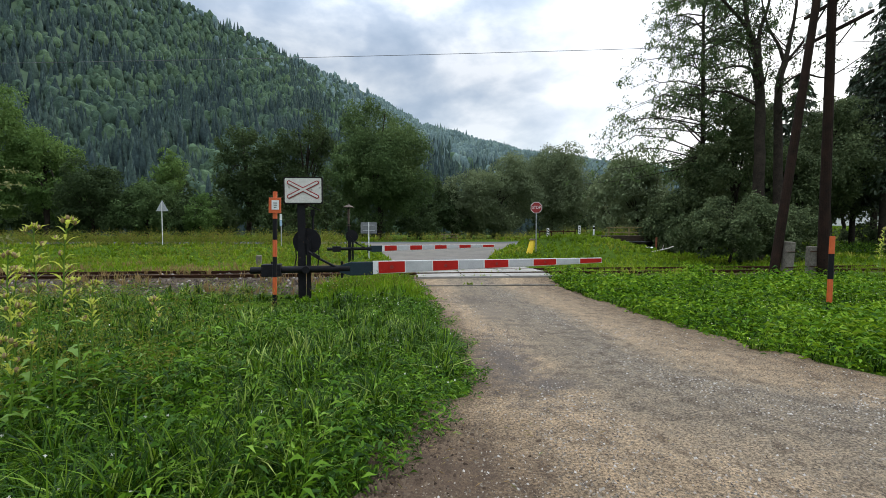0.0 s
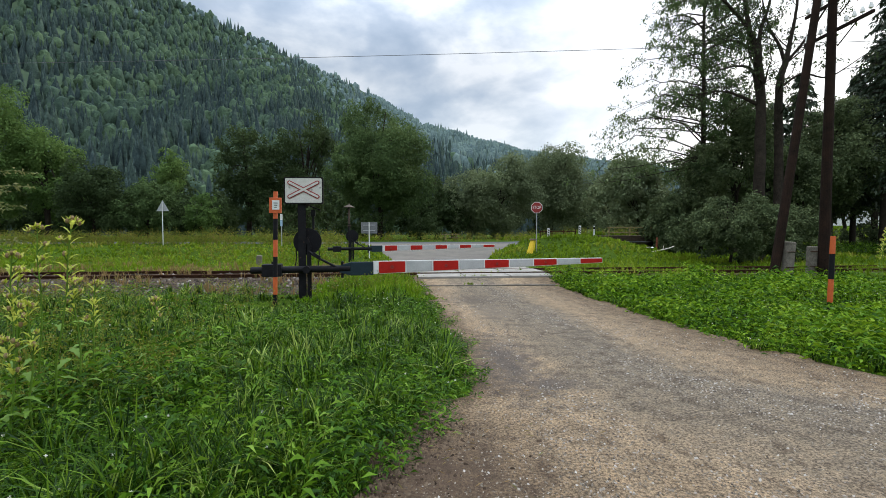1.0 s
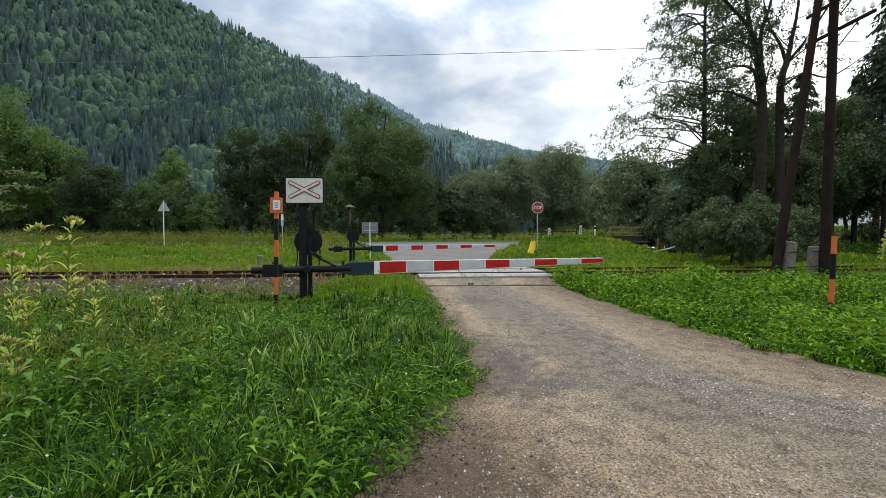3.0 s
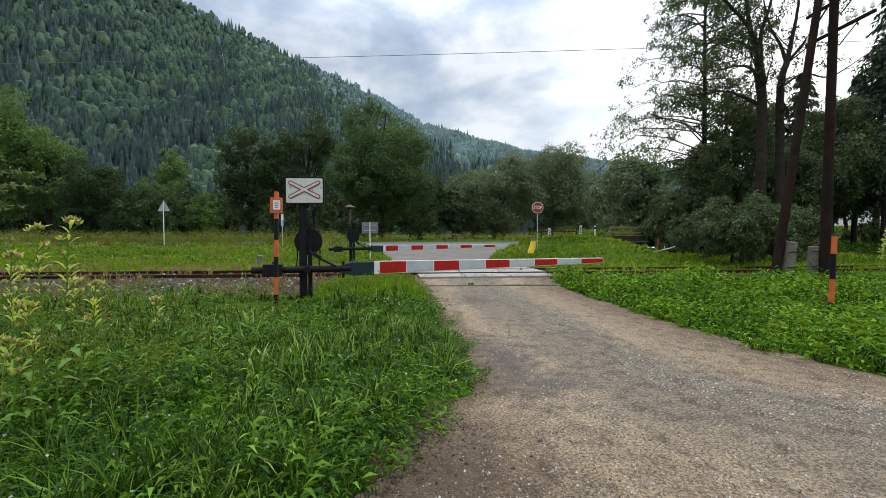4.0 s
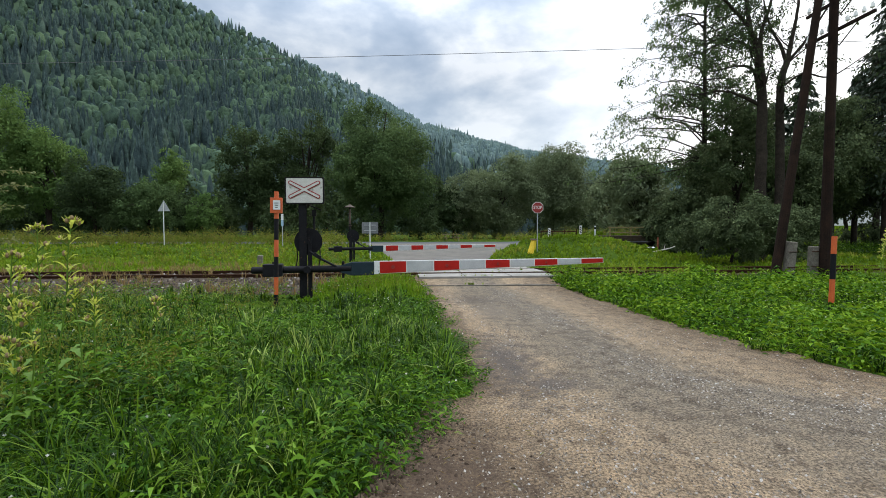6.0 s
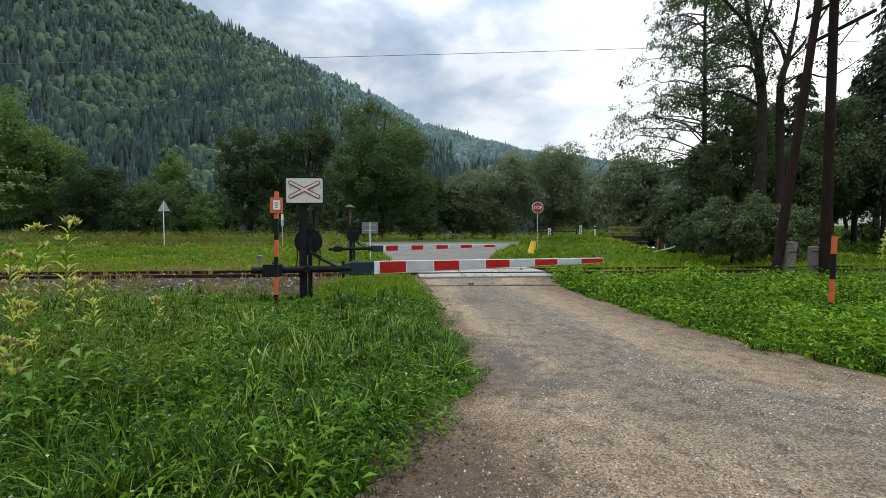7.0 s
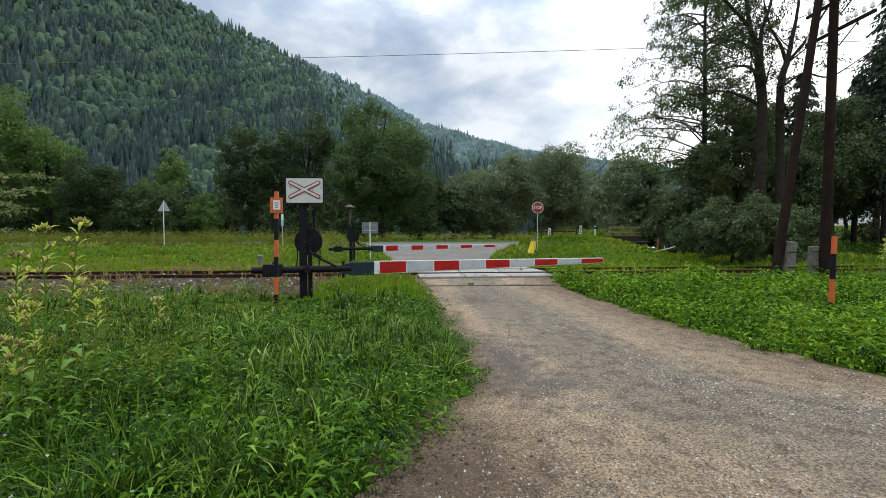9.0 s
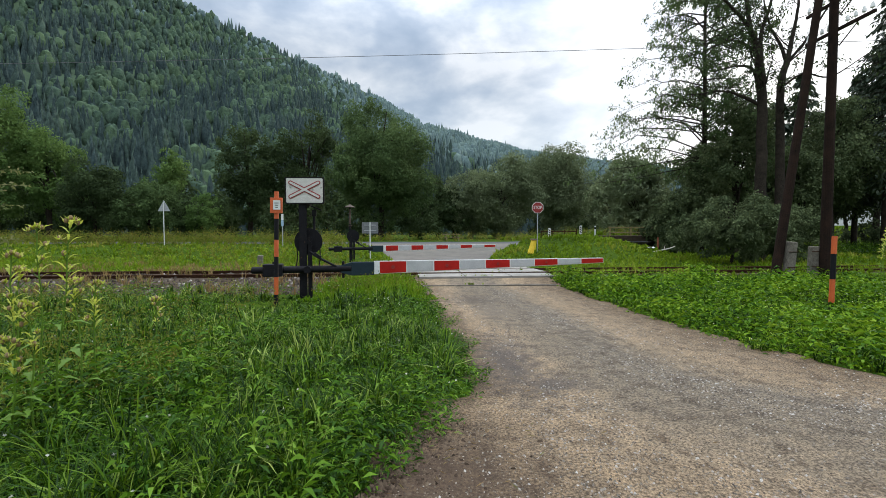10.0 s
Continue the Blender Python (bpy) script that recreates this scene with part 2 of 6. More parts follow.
M_PORCELAIN = surface("porcelain", (0.6, 0.6, 0.58), (0.8, 0.8, 0.78), 10, 80, 0.25)
M_WEATHERWOOD = surface("weathered_wood", (0.10, 0.07, 0.045), (0.24, 0.17, 0.11), 5, 50, 0.9, bump=0.6)
M_WIRE = surface("wire", (0.05, 0.05, 0.055), (0.09, 0.09, 0.1), 5, 50, 0.5, metal=0.5)
# Near-black and palest tones stand for shadowed gaps and glints, beside real variety.
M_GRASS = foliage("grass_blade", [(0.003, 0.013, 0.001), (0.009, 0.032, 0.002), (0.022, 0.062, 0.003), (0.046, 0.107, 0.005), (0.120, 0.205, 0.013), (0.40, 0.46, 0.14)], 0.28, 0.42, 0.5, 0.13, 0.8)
M_MEADOW = foliage("meadow_blade", [(0.040, 0.080, 0.004), (0.086, 0.150, 0.008), (0.145, 0.225, 0.013), (0.29, 0.255, 0.055)], 0.32, 0.65, 0.2, 0.05, 0.3)
# Brighter than the other blades: sunlight on the bank is put into the colour.
M_SUNBANK = foliage("sunlit_bank_blade", [(0.030, 0.078, 0.004), (0.075, 0.165, 0.006), (0.135, 0.245, 0.010), (0.24, 0.30, 0.03)], 0.35, 0.6, 0.6, 0.06, 0.6)
M_YELLOWWEED = foliage("yellow_weed", [(0.040, 0.070, 0.010), (0.085, 0.12, 0.016), (0.15, 0.17, 0.022), (0.17, 0.155, 0.03), (0.12, 0.07, 0.028)], 0.3, 0.7, 0.3, 0.1, 0.7)
M_DRYGRASS = foliage("dry_grass", [(0.15, 0.10, 0.040), (0.22, 0.145, 0.06), (0.12, 0.13, 0.035)], 0.35, 0.7)
M_WEED = foliage("broad_leaf", [(0.005, 0.020, 0.002), (0.024, 0.071, 0.003), (0.066, 0.150, 0.006), (0.142, 0.250, 0.011), (0.24, 0.34, 0.034)], 0.3, 0.6, 0.9, 0.08, 0.65)
# Darker than M_WEED: shade inside deep growth is put into the herb's colour.
M_HERB = foliage("shaded_herb", [(0.004, 0.016, 0.002), (0.018, 0.054, 0.004), (0.046, 0.116, 0.007), (0.100, 0.198, 0.011), (0.20, 0.31, 0.045)], 0.28, 0.5, 0.9, 0.11, 0.7)
M_LEAF = foliage("leaf", [(0.038, 0.066, 0.023), (0.068, 0.110, 0.038), (0.112, 0.160, 0.056)], 0.25, 0.8, 0.25, 0.08)
# Lighter leaf colour: side sunlight on the field-edge trees is put into it.
M_LEAFLIT = foliage("sidelit_leaf", [(0.050, 0.096, 0.026), (0.084, 0.146, 0.038), (0.128, 0.198, 0.054)], 0.3, 0.7, 0.25, 0.08)
M_LEAFDARK = foliage("dark_leaf", [(0.024, 0.041, 0.017), (0.038, 0.060, 0.022), (0.058, 0.085, 0.030)], 0.25, 0.8, 0.25, 0.08)
# Willow and bush colours are raised to stand for haze over these trees.
M_HAZYWILLOW = foliage("hazy_willow_leaf", [(0.086, 0.112, 0.060), (0.120, 0.150, 0.076), (0.165, 0.198, 0.096)], 0.25, 0.8, 0.2, 0.08)
M_BUSH = foliage("bush_leaf", [(0.036, 0.054, 0.025), (0.060, 0.084, 0.037), (0.088, 0.114, 0.050), (0.115, 0.142, 0.062)], 0.25, 0.8, 0.8, 0.08)
M_NEEDLE = foliage("needles", [(0.012, 0.024, 0.012), (0.02, 0.035, 0.016), (0.03, 0.045, 0.02)], 0.1, 0.6)
def wood_material(name, cols):
    """Tree crowns far off: a colour for each tree, mottled by clumps, with rough relief."""
    m, n, l = blank(name)
    b = n["Principled BSDF"]
    g = n.new("ShaderNodeNewGeometry")
    co = n.new("ShaderNodeTexCoord").outputs["Object"]
    patch, clump = noise_node(n, l, 0.012, 3, 0.5, co), noise_node(n, l, 0.55, 4, 0.7, co)
    s1, s2 = n.new("ShaderNodeMath"), n.new("ShaderNodeMath")
    for k, x, w in ((s1, g.outputs["Random Per Island"], 0.45), (s2, patch.outputs["Fac"], 0.75)):
        k.operation = "MULTIPLY_ADD"
        l.new(x, k.inputs[0])
        k.inputs[1].default_value = w
    s1.inputs[2].default_value = -0.12
    l.new(s1.outputs[0], s2.inputs[2])
    r = ramp_node(n, cols)
    l.new(s2.outputs[0], r.inputs["Fac"])
    mot = ramp_node(n, [(0.35, (0.68, 0.70, 0.72)), (0.5, (1, 1, 1)), (0.65, (1.32, 1.32, 1.25))])
    l.new(clump.outputs["Fac"], mot.inputs["Fac"])
    mx = n.new("ShaderNodeMixRGB")
    mx.blend_type = "MULTIPLY"
    mx.inputs["Fac"].default_value = 0.8
    l.new(r.outputs["Color"], mx.inputs["Color1"])
    l.new(mot.outputs["Color"], mx.inputs["Color2"])
    l.new(mx.outputs["Color"], b.inputs["Base Color"])
    b.inputs["Roughness"].default_value = 0.95
    b.inputs["Specular IOR Level"].default_value = 0.05
    bp = n.new("ShaderNodeBump")
    bp.inputs["Strength"].default_value, bp.inputs["Distance"].default_value = 0.7, 1.2
    l.new(clump.outputs["Fac"], bp.inputs["Height"])
    l.new(bp.outputs["Normal"], b.inputs["Normal"])
    return m


# Blue in these forest colours stands for haze, most in the far stand.
M_FOREST = wood_material("forest", [(0.1, (0.025, 0.039, 0.042)), (0.4, (0.034, 0.053, 0.051)), (0.65, (0.047, 0.072, 0.059)), (0.95, (0.068, 0.100, 0.070))])
M_BEECH = wood_material("beech_forest", [(0.1, (0.031, 0.051, 0.041)), (0.4, (0.045, 0.073, 0.050)), (0.65, (0.061, 0.097, 0.056)), (0.95, (0.086, 0.128, 0.062))])
M_HAZYFOREST = wood_material("hazed_far_forest", [(0.1, (0.074, 0.108, 0.114)), (0.5, (0.098, 0.142, 0.138)), (0.9, (0.135, 0.184, 0.152))])
M_THISTLE = foliage("pale_leaf", [(0.16, 0.24, 0.018), (0.36, 0.42, 0.045), (0.64, 0.64, 0.20)], 0.5, 0.5)
M_THISTLEHEAD = foliage("thistle_head", [(0.14, 0.08, 0.04), (0.26, 0.18, 0.09), (0.42, 0.36, 0.20)], 0.25, 0.7)


# ---- building helpers ----
def mesh_np(name, verts, faces, material, smooth=False):
    """A mesh from arrays of vertices and of equal-sided faces."""
    verts, faces = np.asarray(verts, dtype=np.float32).reshape(-1, 3), np.asarray(faces, dtype=np.int32)
    k = faces.shape[1]
    me = bpy.data.meshes.new(name)
    me.vertices.add(len(verts))
    me.vertices.foreach_set("co", verts.ravel())
    me.loops.add(faces.size)
    me.loops.foreach_set("vertex_index", faces.ravel())
    me.polygons.add(len(faces))
    me.polygons.foreach_set("loop_start", np.arange(0, faces.size, k, dtype=np.int32))
    me.update(calc_edges=True)
    me.materials.append(material)
    if smooth:
        me.polygons.foreach_set("use_smooth", np.ones(len(faces), dtype=bool))
    me.validate()
    return me


def part(name, bm, material, parent=None, label="", smooth=False):
    me = bpy.data.meshes.new(name)
    bm.normal_update()
    bm.to_mesh(me)
    bm.free()
    me.materials.append(material)
    if smooth:
        for p in me.polygons:
            p.use_smooth = True
    ob = new(name, me)
    ob.parent = parent
    return tagged(ob, label)


def npart(name, verts, faces, material, parent=None, label="", smooth=False):
    ob = new(name, mesh_np(name, verts, faces, material, smooth))
    ob.parent = parent
    return tagged(ob, label)


def thing(name, m, label, category, group="", kind=""):
    ob = new(name)
    ob.matrix_world = m
    ob.empty_display_size = 0.1
    return tagged(ob, label, category, group, kind)


def box(bm, sx, sy, sz, m=None, bevel=0.0, taper=1.0):
    """A box centred on m; taper scales its +x end in height."""
    m = m or Matrix.Identity(4)
    ret = bmesh.ops.create_cube(bm, size=1.0)
    vs = ret["verts"]
    for v in vs:
        v.co = Vector((v.co.x * sx, v.co.y * sy, v.co.z * sz * (taper if v.co.x > 0 else 1.0)))
    if bevel:
        es = list({e for v in vs for e in v.link_edges})
        out = bmesh.ops.bevel(bm, geom=es, offset=bevel, segments=2, affect="EDGES", profile=0.5)
        vs = list({v for f in out["faces"] for v in f.verts} | {v for v in vs if v.is_valid})
    bmesh.ops.transform(bm, matrix=m, verts=vs)
    return bm


def rod(bm, a, b, r1, r2=None, sides=10):
    """A tapered round bar from a to b."""
    a, b = Vector(a), Vector(b)
    d = b - a
    m = Matrix.Translation((a + b) / 2) @ d.to_track_quat("Z", "Y").to_matrix().to_4x4()
    bmesh.ops.create_cone(bm, cap_ends=True, segments=sides, radius1=r1, radius2=r1 if r2 is None else r2, depth=d.length, matrix=m)
    return bm


def bent(bm, pts, r, sides=6):
    for a, b in zip(pts, pts[1:]):
        rod(bm, a, b, r, r, sides)
    return bm


def sstep(a, b, x):
    t = np.clip((np.asarray(x, dtype=float) - a) / (b - a), 0, 1)
    return t * t * (3 - 2 * t)


# ---- the lie of the land ----
EDGE_Y = np.array([-6, 0, 1.6, 2.7, 3.1, 3.6, 4.4, 5.3, 6.7, 7.9, 9.8, 12.8, 16.1, 20, 24, 28, 32, 36.2])
EDGE_L = np.array([-6, -2.6, -0.9, -0.30, -0.19, 0.07, 0.34, 0.44, 0.31, 0.11, -0.17, -0.56, -1.0, -1.7, -2.5, -3.4, -4.7, -6.8])
RIGHT_Y = np.array([-6, 3.0, 4.0, 4.7, 5.3, 5.9, 7.7, 9.4, 12.2, 16.1, 20, 24, 28, 32, 36.2])
RIGHT_X = np.array([30, 12, 6.6, 4.85, 4.5, 4.3, 4.0, 3.7, 3.4, 3.35, 2.6, 2.2, 3.0, 4.4, 7.0])


def road_left(y):
    return np.interp(y, EDGE_Y, EDGE_L)


def road_right(y):
    return np.interp(y, RIGHT_Y, RIGHT_X)


def track_y(x):
    return 15.75 + 0.10 * np.asarray(x, dtype=float)


def height(x, y):
    x, y = np.asarray(x, dtype=float), np.asarray(y, dtype=float)
    h = 0.68 * sstep(25.5, 36.0, y) * (1 - sstep(19, 30, x) * sstep(48, 44, y)) * (1 - 0.9 * sstep(22, 40, x))
    on_road = (x > road_left(y)) & (x < road_right(y)) & (y < 37)
    h = h + 0.92 * np.exp(-((x - 9.2) / 5.2) ** 2 - ((y - 30.0) / 5.0) ** 2) * sstep(0.0, 2.2, x - road_right(y))
    h = h + 0.6 * sstep(6, 15, x) * sstep(33, 37, y) * (1 - sstep(46, 60, y)) * (1 - sstep(20, 30, x))
    h = h - 1.5 * np.exp(-((x - 17.0) / 2.6) ** 2 - ((y - 34) / 5.5) ** 2)
    h = h + 0.13 * np.exp(-((y - track_y(x)) / 2.2) ** 4) + 0.04 * np.exp(-((y - track_y(x)) / 3.0) ** 4) * sstep(-2.5, -1.5, x) * (1 - sstep(3.6, 4.6, x))
    h = h + 0.07 * sstep(0.0, 1.2, road_left(y) - x) * (1 - sstep(8.5, 10.5, y))
    h = h + 0.06 * sstep(0.0, 1.2, x - road_right(y)) * (1 - sstep(11, 14, y))
    hum = 0.5 * np.sin(3.1 * x + 1.7 * np.sin(1.9 * y)) * np.sin(3.7 * y + 1.1 * np.sin(2.3 * x)) + 0.5 * np.sin(6.3 * x + 2 * np.sin(4.1 * y)) * np.sin(5.9 * y + 1.0)
    h = h + 0.085 * hum * sstep(0.2, 1.0, road_left(y) - x) * sstep(0.5, 2.0, y) * (1 - sstep(9.5, 11.5, y))
    h = h + 0.06 * hum * sstep(0.3, 1.2, x - road_right(y)) * sstep(2, 4, y) * (1 - sstep(12.0, 13.5, y))
    h = h + 2.6 * sstep(47, 66, y) * sstep(36, 52, x)
    h = h + 0.20 * np.exp(-((x + 1.75) / 1.15) ** 4 - ((y - 11.8) / 1.6) ** 4) * sstep(0.0, 0.9, road_left(y) - x)
    h = h + np.where(on_road, 0.0, 0.02 * np.sin(1.7 * x + 0.6 * np.sin(y)) * np.sin(1.3 * y))
    return h


def spaced(near, far, step, growth):
    out, s = [0.0], step
    while out[-1] < far:
        if out[-1] > near:
            s *= growth
        out.append(out[-1] + s)
    return np.array(out)


def grid_mesh(xs, ys):
    gx, gy = np.meshgrid(xs, ys)
    v = np.stack([gx.ravel(), gy.ravel(), height(gx.ravel(), gy.ravel())], 1)
    nx, ny = len(xs), len(ys)
    i = (np.arange(ny - 1)[:, None] * nx + np.arange(nx - 1)[None, :]).ravel()
    return v, np.stack([i, i + 1, i + 1 + nx, i + nx], 1)


side = spaced(24, 3200, 0.4, 1.13)
xs = np.concatenate([-side[:0:-1], side])
ys = np.concatenate([-spaced(6, 3200, 0.6, 1.25)[:0:-1], spaced(48, 3200, 0.4, 1.13)])
v, f = grid_mesh(xs, ys)
ground = tagged(new("ground", mesh_np("ground", v, f, M_GROUND, True)), "green valley meadow ground reaching to the hills", "ground", kind="structure")


def strip(name, rows, lift, material, cross=14):
    """A sheet between pairs of edge points, draped over the land."""
    v, f = [], []
    for a, b in rows:
        for k in range(cross + 1):
            t = k / cross
            x, y = a[0] + (b[0] - a[0]) * t, a[1] + (b[1] - a[1]) * t
            v.append((x, y, float(height(x, y)) + lift * (1 if 0 < k < cross else -1.0)))
    w = cross + 1
    for i in range(len(rows) - 1):
        for k in range(cross):
            f.append((i * w + k, i * w + k + 1, (i + 1) * w + k + 1, (i + 1) * w + k))
    me = mesh_np(name, v, f, material, True)
    uv = me.uv_layers.new(name="across")
    idx = np.array([lp.vertex_index for lp in me.loops])
    uv.data.foreach_set("uv", np.stack([(idx % w) / cross, (idx // w) / len(rows)], 1).astype(np.float32).ravel())
    return new(name, me)


rng = np.random.default_rng(4)
rows = []
for y in np.concatenate([np.arange(-6, 12, 0.15), np.arange(12, 18.2, 0.3)]):
    wob = 0.06 * math.sin(y * 3.1) + 0.05 * math.sin(y * 7.3 + 1)
    rows.append(((float(road_left(y)) - (0.25 if y > 4.2 else 0.5) + wob, y), (float(road_right(y)) + 0.2 - wob, y)))
gravel_road = tagged(strip("road_gravel", rows, 0.025, M_GRAVEL, 30), "worn grey-brown gravel track with wheel ruts", "road", kind="structure")
rows = [((float(road_left(y)) - 0.2, y), (float(road_right(y)) + 0.15, y)) for y in np.arange(17.6, 36.3, 0.3)]
tagged(strip("road_apron", rows, 0.03, M_APRON, 24), "grey worn access road rising to the main road", "road", kind="structure")
rows = [((x, 36.2 + 0.0), (x, 42.5)) for x in np.arange(-160, 60, 2.0)]
main_road = tagged(strip("road_main", rows, 0.05, M_ASPHALT, 8), "grey asphalt country road crossing the valley", "road", kind="structure")

rows = [((x, float(track_y(x)) - (4.1 if x < -3.6 else 1.7)), (x, float(track_y(x)) + 1.7)) for x in np.arange(-60, -1.0, 0.4)]
tagged(strip("ground_ballast", rows, 0.012, M_BED, 10), "brown stony trackbed beside the rails", "trackbed", kind="structure")
rows = [((x, float(track_y(x)) - 1.15), (x, float(track_y(x)) + 1.15)) for x in np.arange(3.6, 50, 0.5)]
tagged(strip("ground_ballast", rows, 0.012, M_BED, 10), "brown stony trackbed beside the rails", "trackbed", kind="structure")

# clouds drift slowly
cv, cf = [], []
NA, NE = 96, 28
for j in range(NE + 1):
    el = radians(-3 + 93 * j / NE)
    for i in range(NA):
        az = 2 * math.pi * i / NA
        cv.append((3500 * math.cos(el) * math.cos(az), 3500 * math.cos(el) * math.sin(az), 3500 * math.sin(el)))
for j in range(NE):
    for i in range(NA):
        cf.append((j * NA + i, j * NA + (i + 1) % NA, (j + 1) * NA + (i + 1) % NA, (j + 1) * NA + i))
clouds = tagged(new("backdrop_clouds", mesh_np("backdrop_clouds", cv, cf, M_CLOUD, True)), "bright broken cloud with pale blue gaps", "sky", kind="structure")

# ---- foliage helpers ----
def unit(a):
    return a / (np.linalg.norm(a, axis=-1, keepdims=True) + 1e-9)


def leaf_cards(p, d, size, r, aspect=0.5, droop=0.25, face=None):
    """Folded pointed leaves at p along d: four corners each."""
    n = len(p)
    s = unit(np.cross(d, r.normal(size=(n, 3)) if face is None else face + 0.45 * r.normal(size=(n, 3))))
    size = np.broadcast_to(size, (n,)).reshape(-1, 1)
    up = unit(np.cross(s, d))
    mid = p + d * size * 0.5 + up * size * 0.08
    tip = p + d * size - np.array([0, 0, 1.0]) * size * droop
    v = np.stack([p, mid + s * size * aspect * 0.5, tip, mid - s * size * aspect * 0.5], 1)
    return v.reshape(-1, 3), np.arange(4 * n, dtype=np.int32).reshape(-1, 4)


def tube(pts, radii, sides=7):
    pts = np.asarray(pts, dtype=float)
    v, f = [], []
    for i, (p, r) in enumerate(zip(pts, radii)):
        t = unit(pts[min(i + 1, len(pts) - 1)] - pts[max(i - 1, 0)])
        a = unit(np.cross(t, (0.31, 0.95, 0.1)))
        b = np.cross(t, a)
        for k in range(sides):
            q = 2 * math.pi * k / sides
            v.append(p + r * (math.cos(q) * a + math.sin(q) * b))
    for i in range(len(pts) - 1):
        for k in range(sides):
            f.append((i * sides + k, i * sides + (k + 1) % sides, (i + 1) * sides + (k + 1) % sides, (i + 1) * sides + k))
    return np.array(v), np.array(f, dtype=np.int32)


def merge(pieces):
    v, f, o = [], [], 0
    for a, b in pieces:
        v.append(a)
        f.append(b + o)
        o += len(a)
    return np.concatenate(v), np.concatenate(f)


def broadleaf(x, y, h, w, material, seed, label, name="tree", low=0.06, leaf=0.34, lobes=34, density=22.0, category="tree", group="trees by the road", point=0.45):
    """Tapered trunk, limbs and a crown of leafy lobes with gaps between them."""
    r = np.random.default_rng(seed)
    z0 = float(height(x, y))
    t = thing(name, pose(x, y, z0 - 0.05), label, category, group)
    crown_c, half = np.array([0, 0, h * (0.5 + low * 0.5)]), np.array([w / 2, w / 2, h * (0.5 - low * 0.5)])
    d = unit(r.normal(size=(lobes, 3)))
    rad = r.uniform(0.35, 0.86, lobes)[:, None]
    c = crown_c + d * rad * half
    narrow = 1 - point * np.clip((c[:, 2] - crown_c[2]) / half[2], 0, 1) ** 2
    c[:, :2] *= narrow[:, None]
    lr = np.minimum(w, h) * r.uniform(0.09, 0.22, lobes) * (30 / max(lobes, 30)) ** 0.35
    pieces = []
    top = np.array([r.normal() * w * 0.03, r.normal() * w * 0.03, h * 0.86])
    stem = [np.array([0, 0, 0.0]), np.array([0.02 * w, 0, h * 0.18]), np.array([-0.01 * w, 0.02 * w, h * 0.45]), top]
    tr = max(0.05, h * 0.016)
    pieces.append(tube(stem, [tr * 1.5, tr, tr * 0.7, tr * 0.15]))
    for k in range(min(lobes, 14)):
        s = r.uniform(0.15, 0.6)
        a = np.array([0, 0, h * s])
        m = (a + c[k]) / 2 + np.array([0, 0, 0.06 * h])
        pieces.append(tube([a, m, c[k]], [tr * 0.5 * (1.1 - s), tr * 0.3, tr * 0.08], 5))
    v, f = merge(pieces)
    npart("trunk", v, f, M_BARK, t, smooth=True)
    ps, ds, ss, ns = [], [], [], []
    for k in range(lobes):
        n = int(density * 4 * math.pi * lr[k] ** 2 * (0.34 / leaf) ** 2 * 0.5)
        clumps = max(6, n // 45)
        co_ = unit(r.normal(size=(clumps, 3)))
        which = r.integers(0, clumps, n)
        o = unit(co_[which] + r.normal(size=(n, 3)) * 0.30)
        out = r.uniform(0.72, 1.22, clumps)[which]
        shell = r.uniform(0.5, 1.0, n) ** 0.5
        p = c[k] + o * (lr[k] * shell * out)[:, None]
        ps.append(p)
        ns.append(o)
        ds.append(unit(o * 0.25 + r.normal(size=(n, 3)) * 0.6 + np.array([0, 0, -0.35])))
        ss.append(leaf * r.uniform(0.6, 1.4, n))
    ps, ds, ss, ns = np.concatenate(ps), np.concatenate(ds), np.concatenate(ss), np.concatenate(ns)
    keep = ps[:, 2] > 0.1
    v, f = leaf_cards(ps[keep], ds[keep], ss[keep], r, 0.62, 0.15, ns[keep])
    npart("crown", v, f, material, t)
    return t


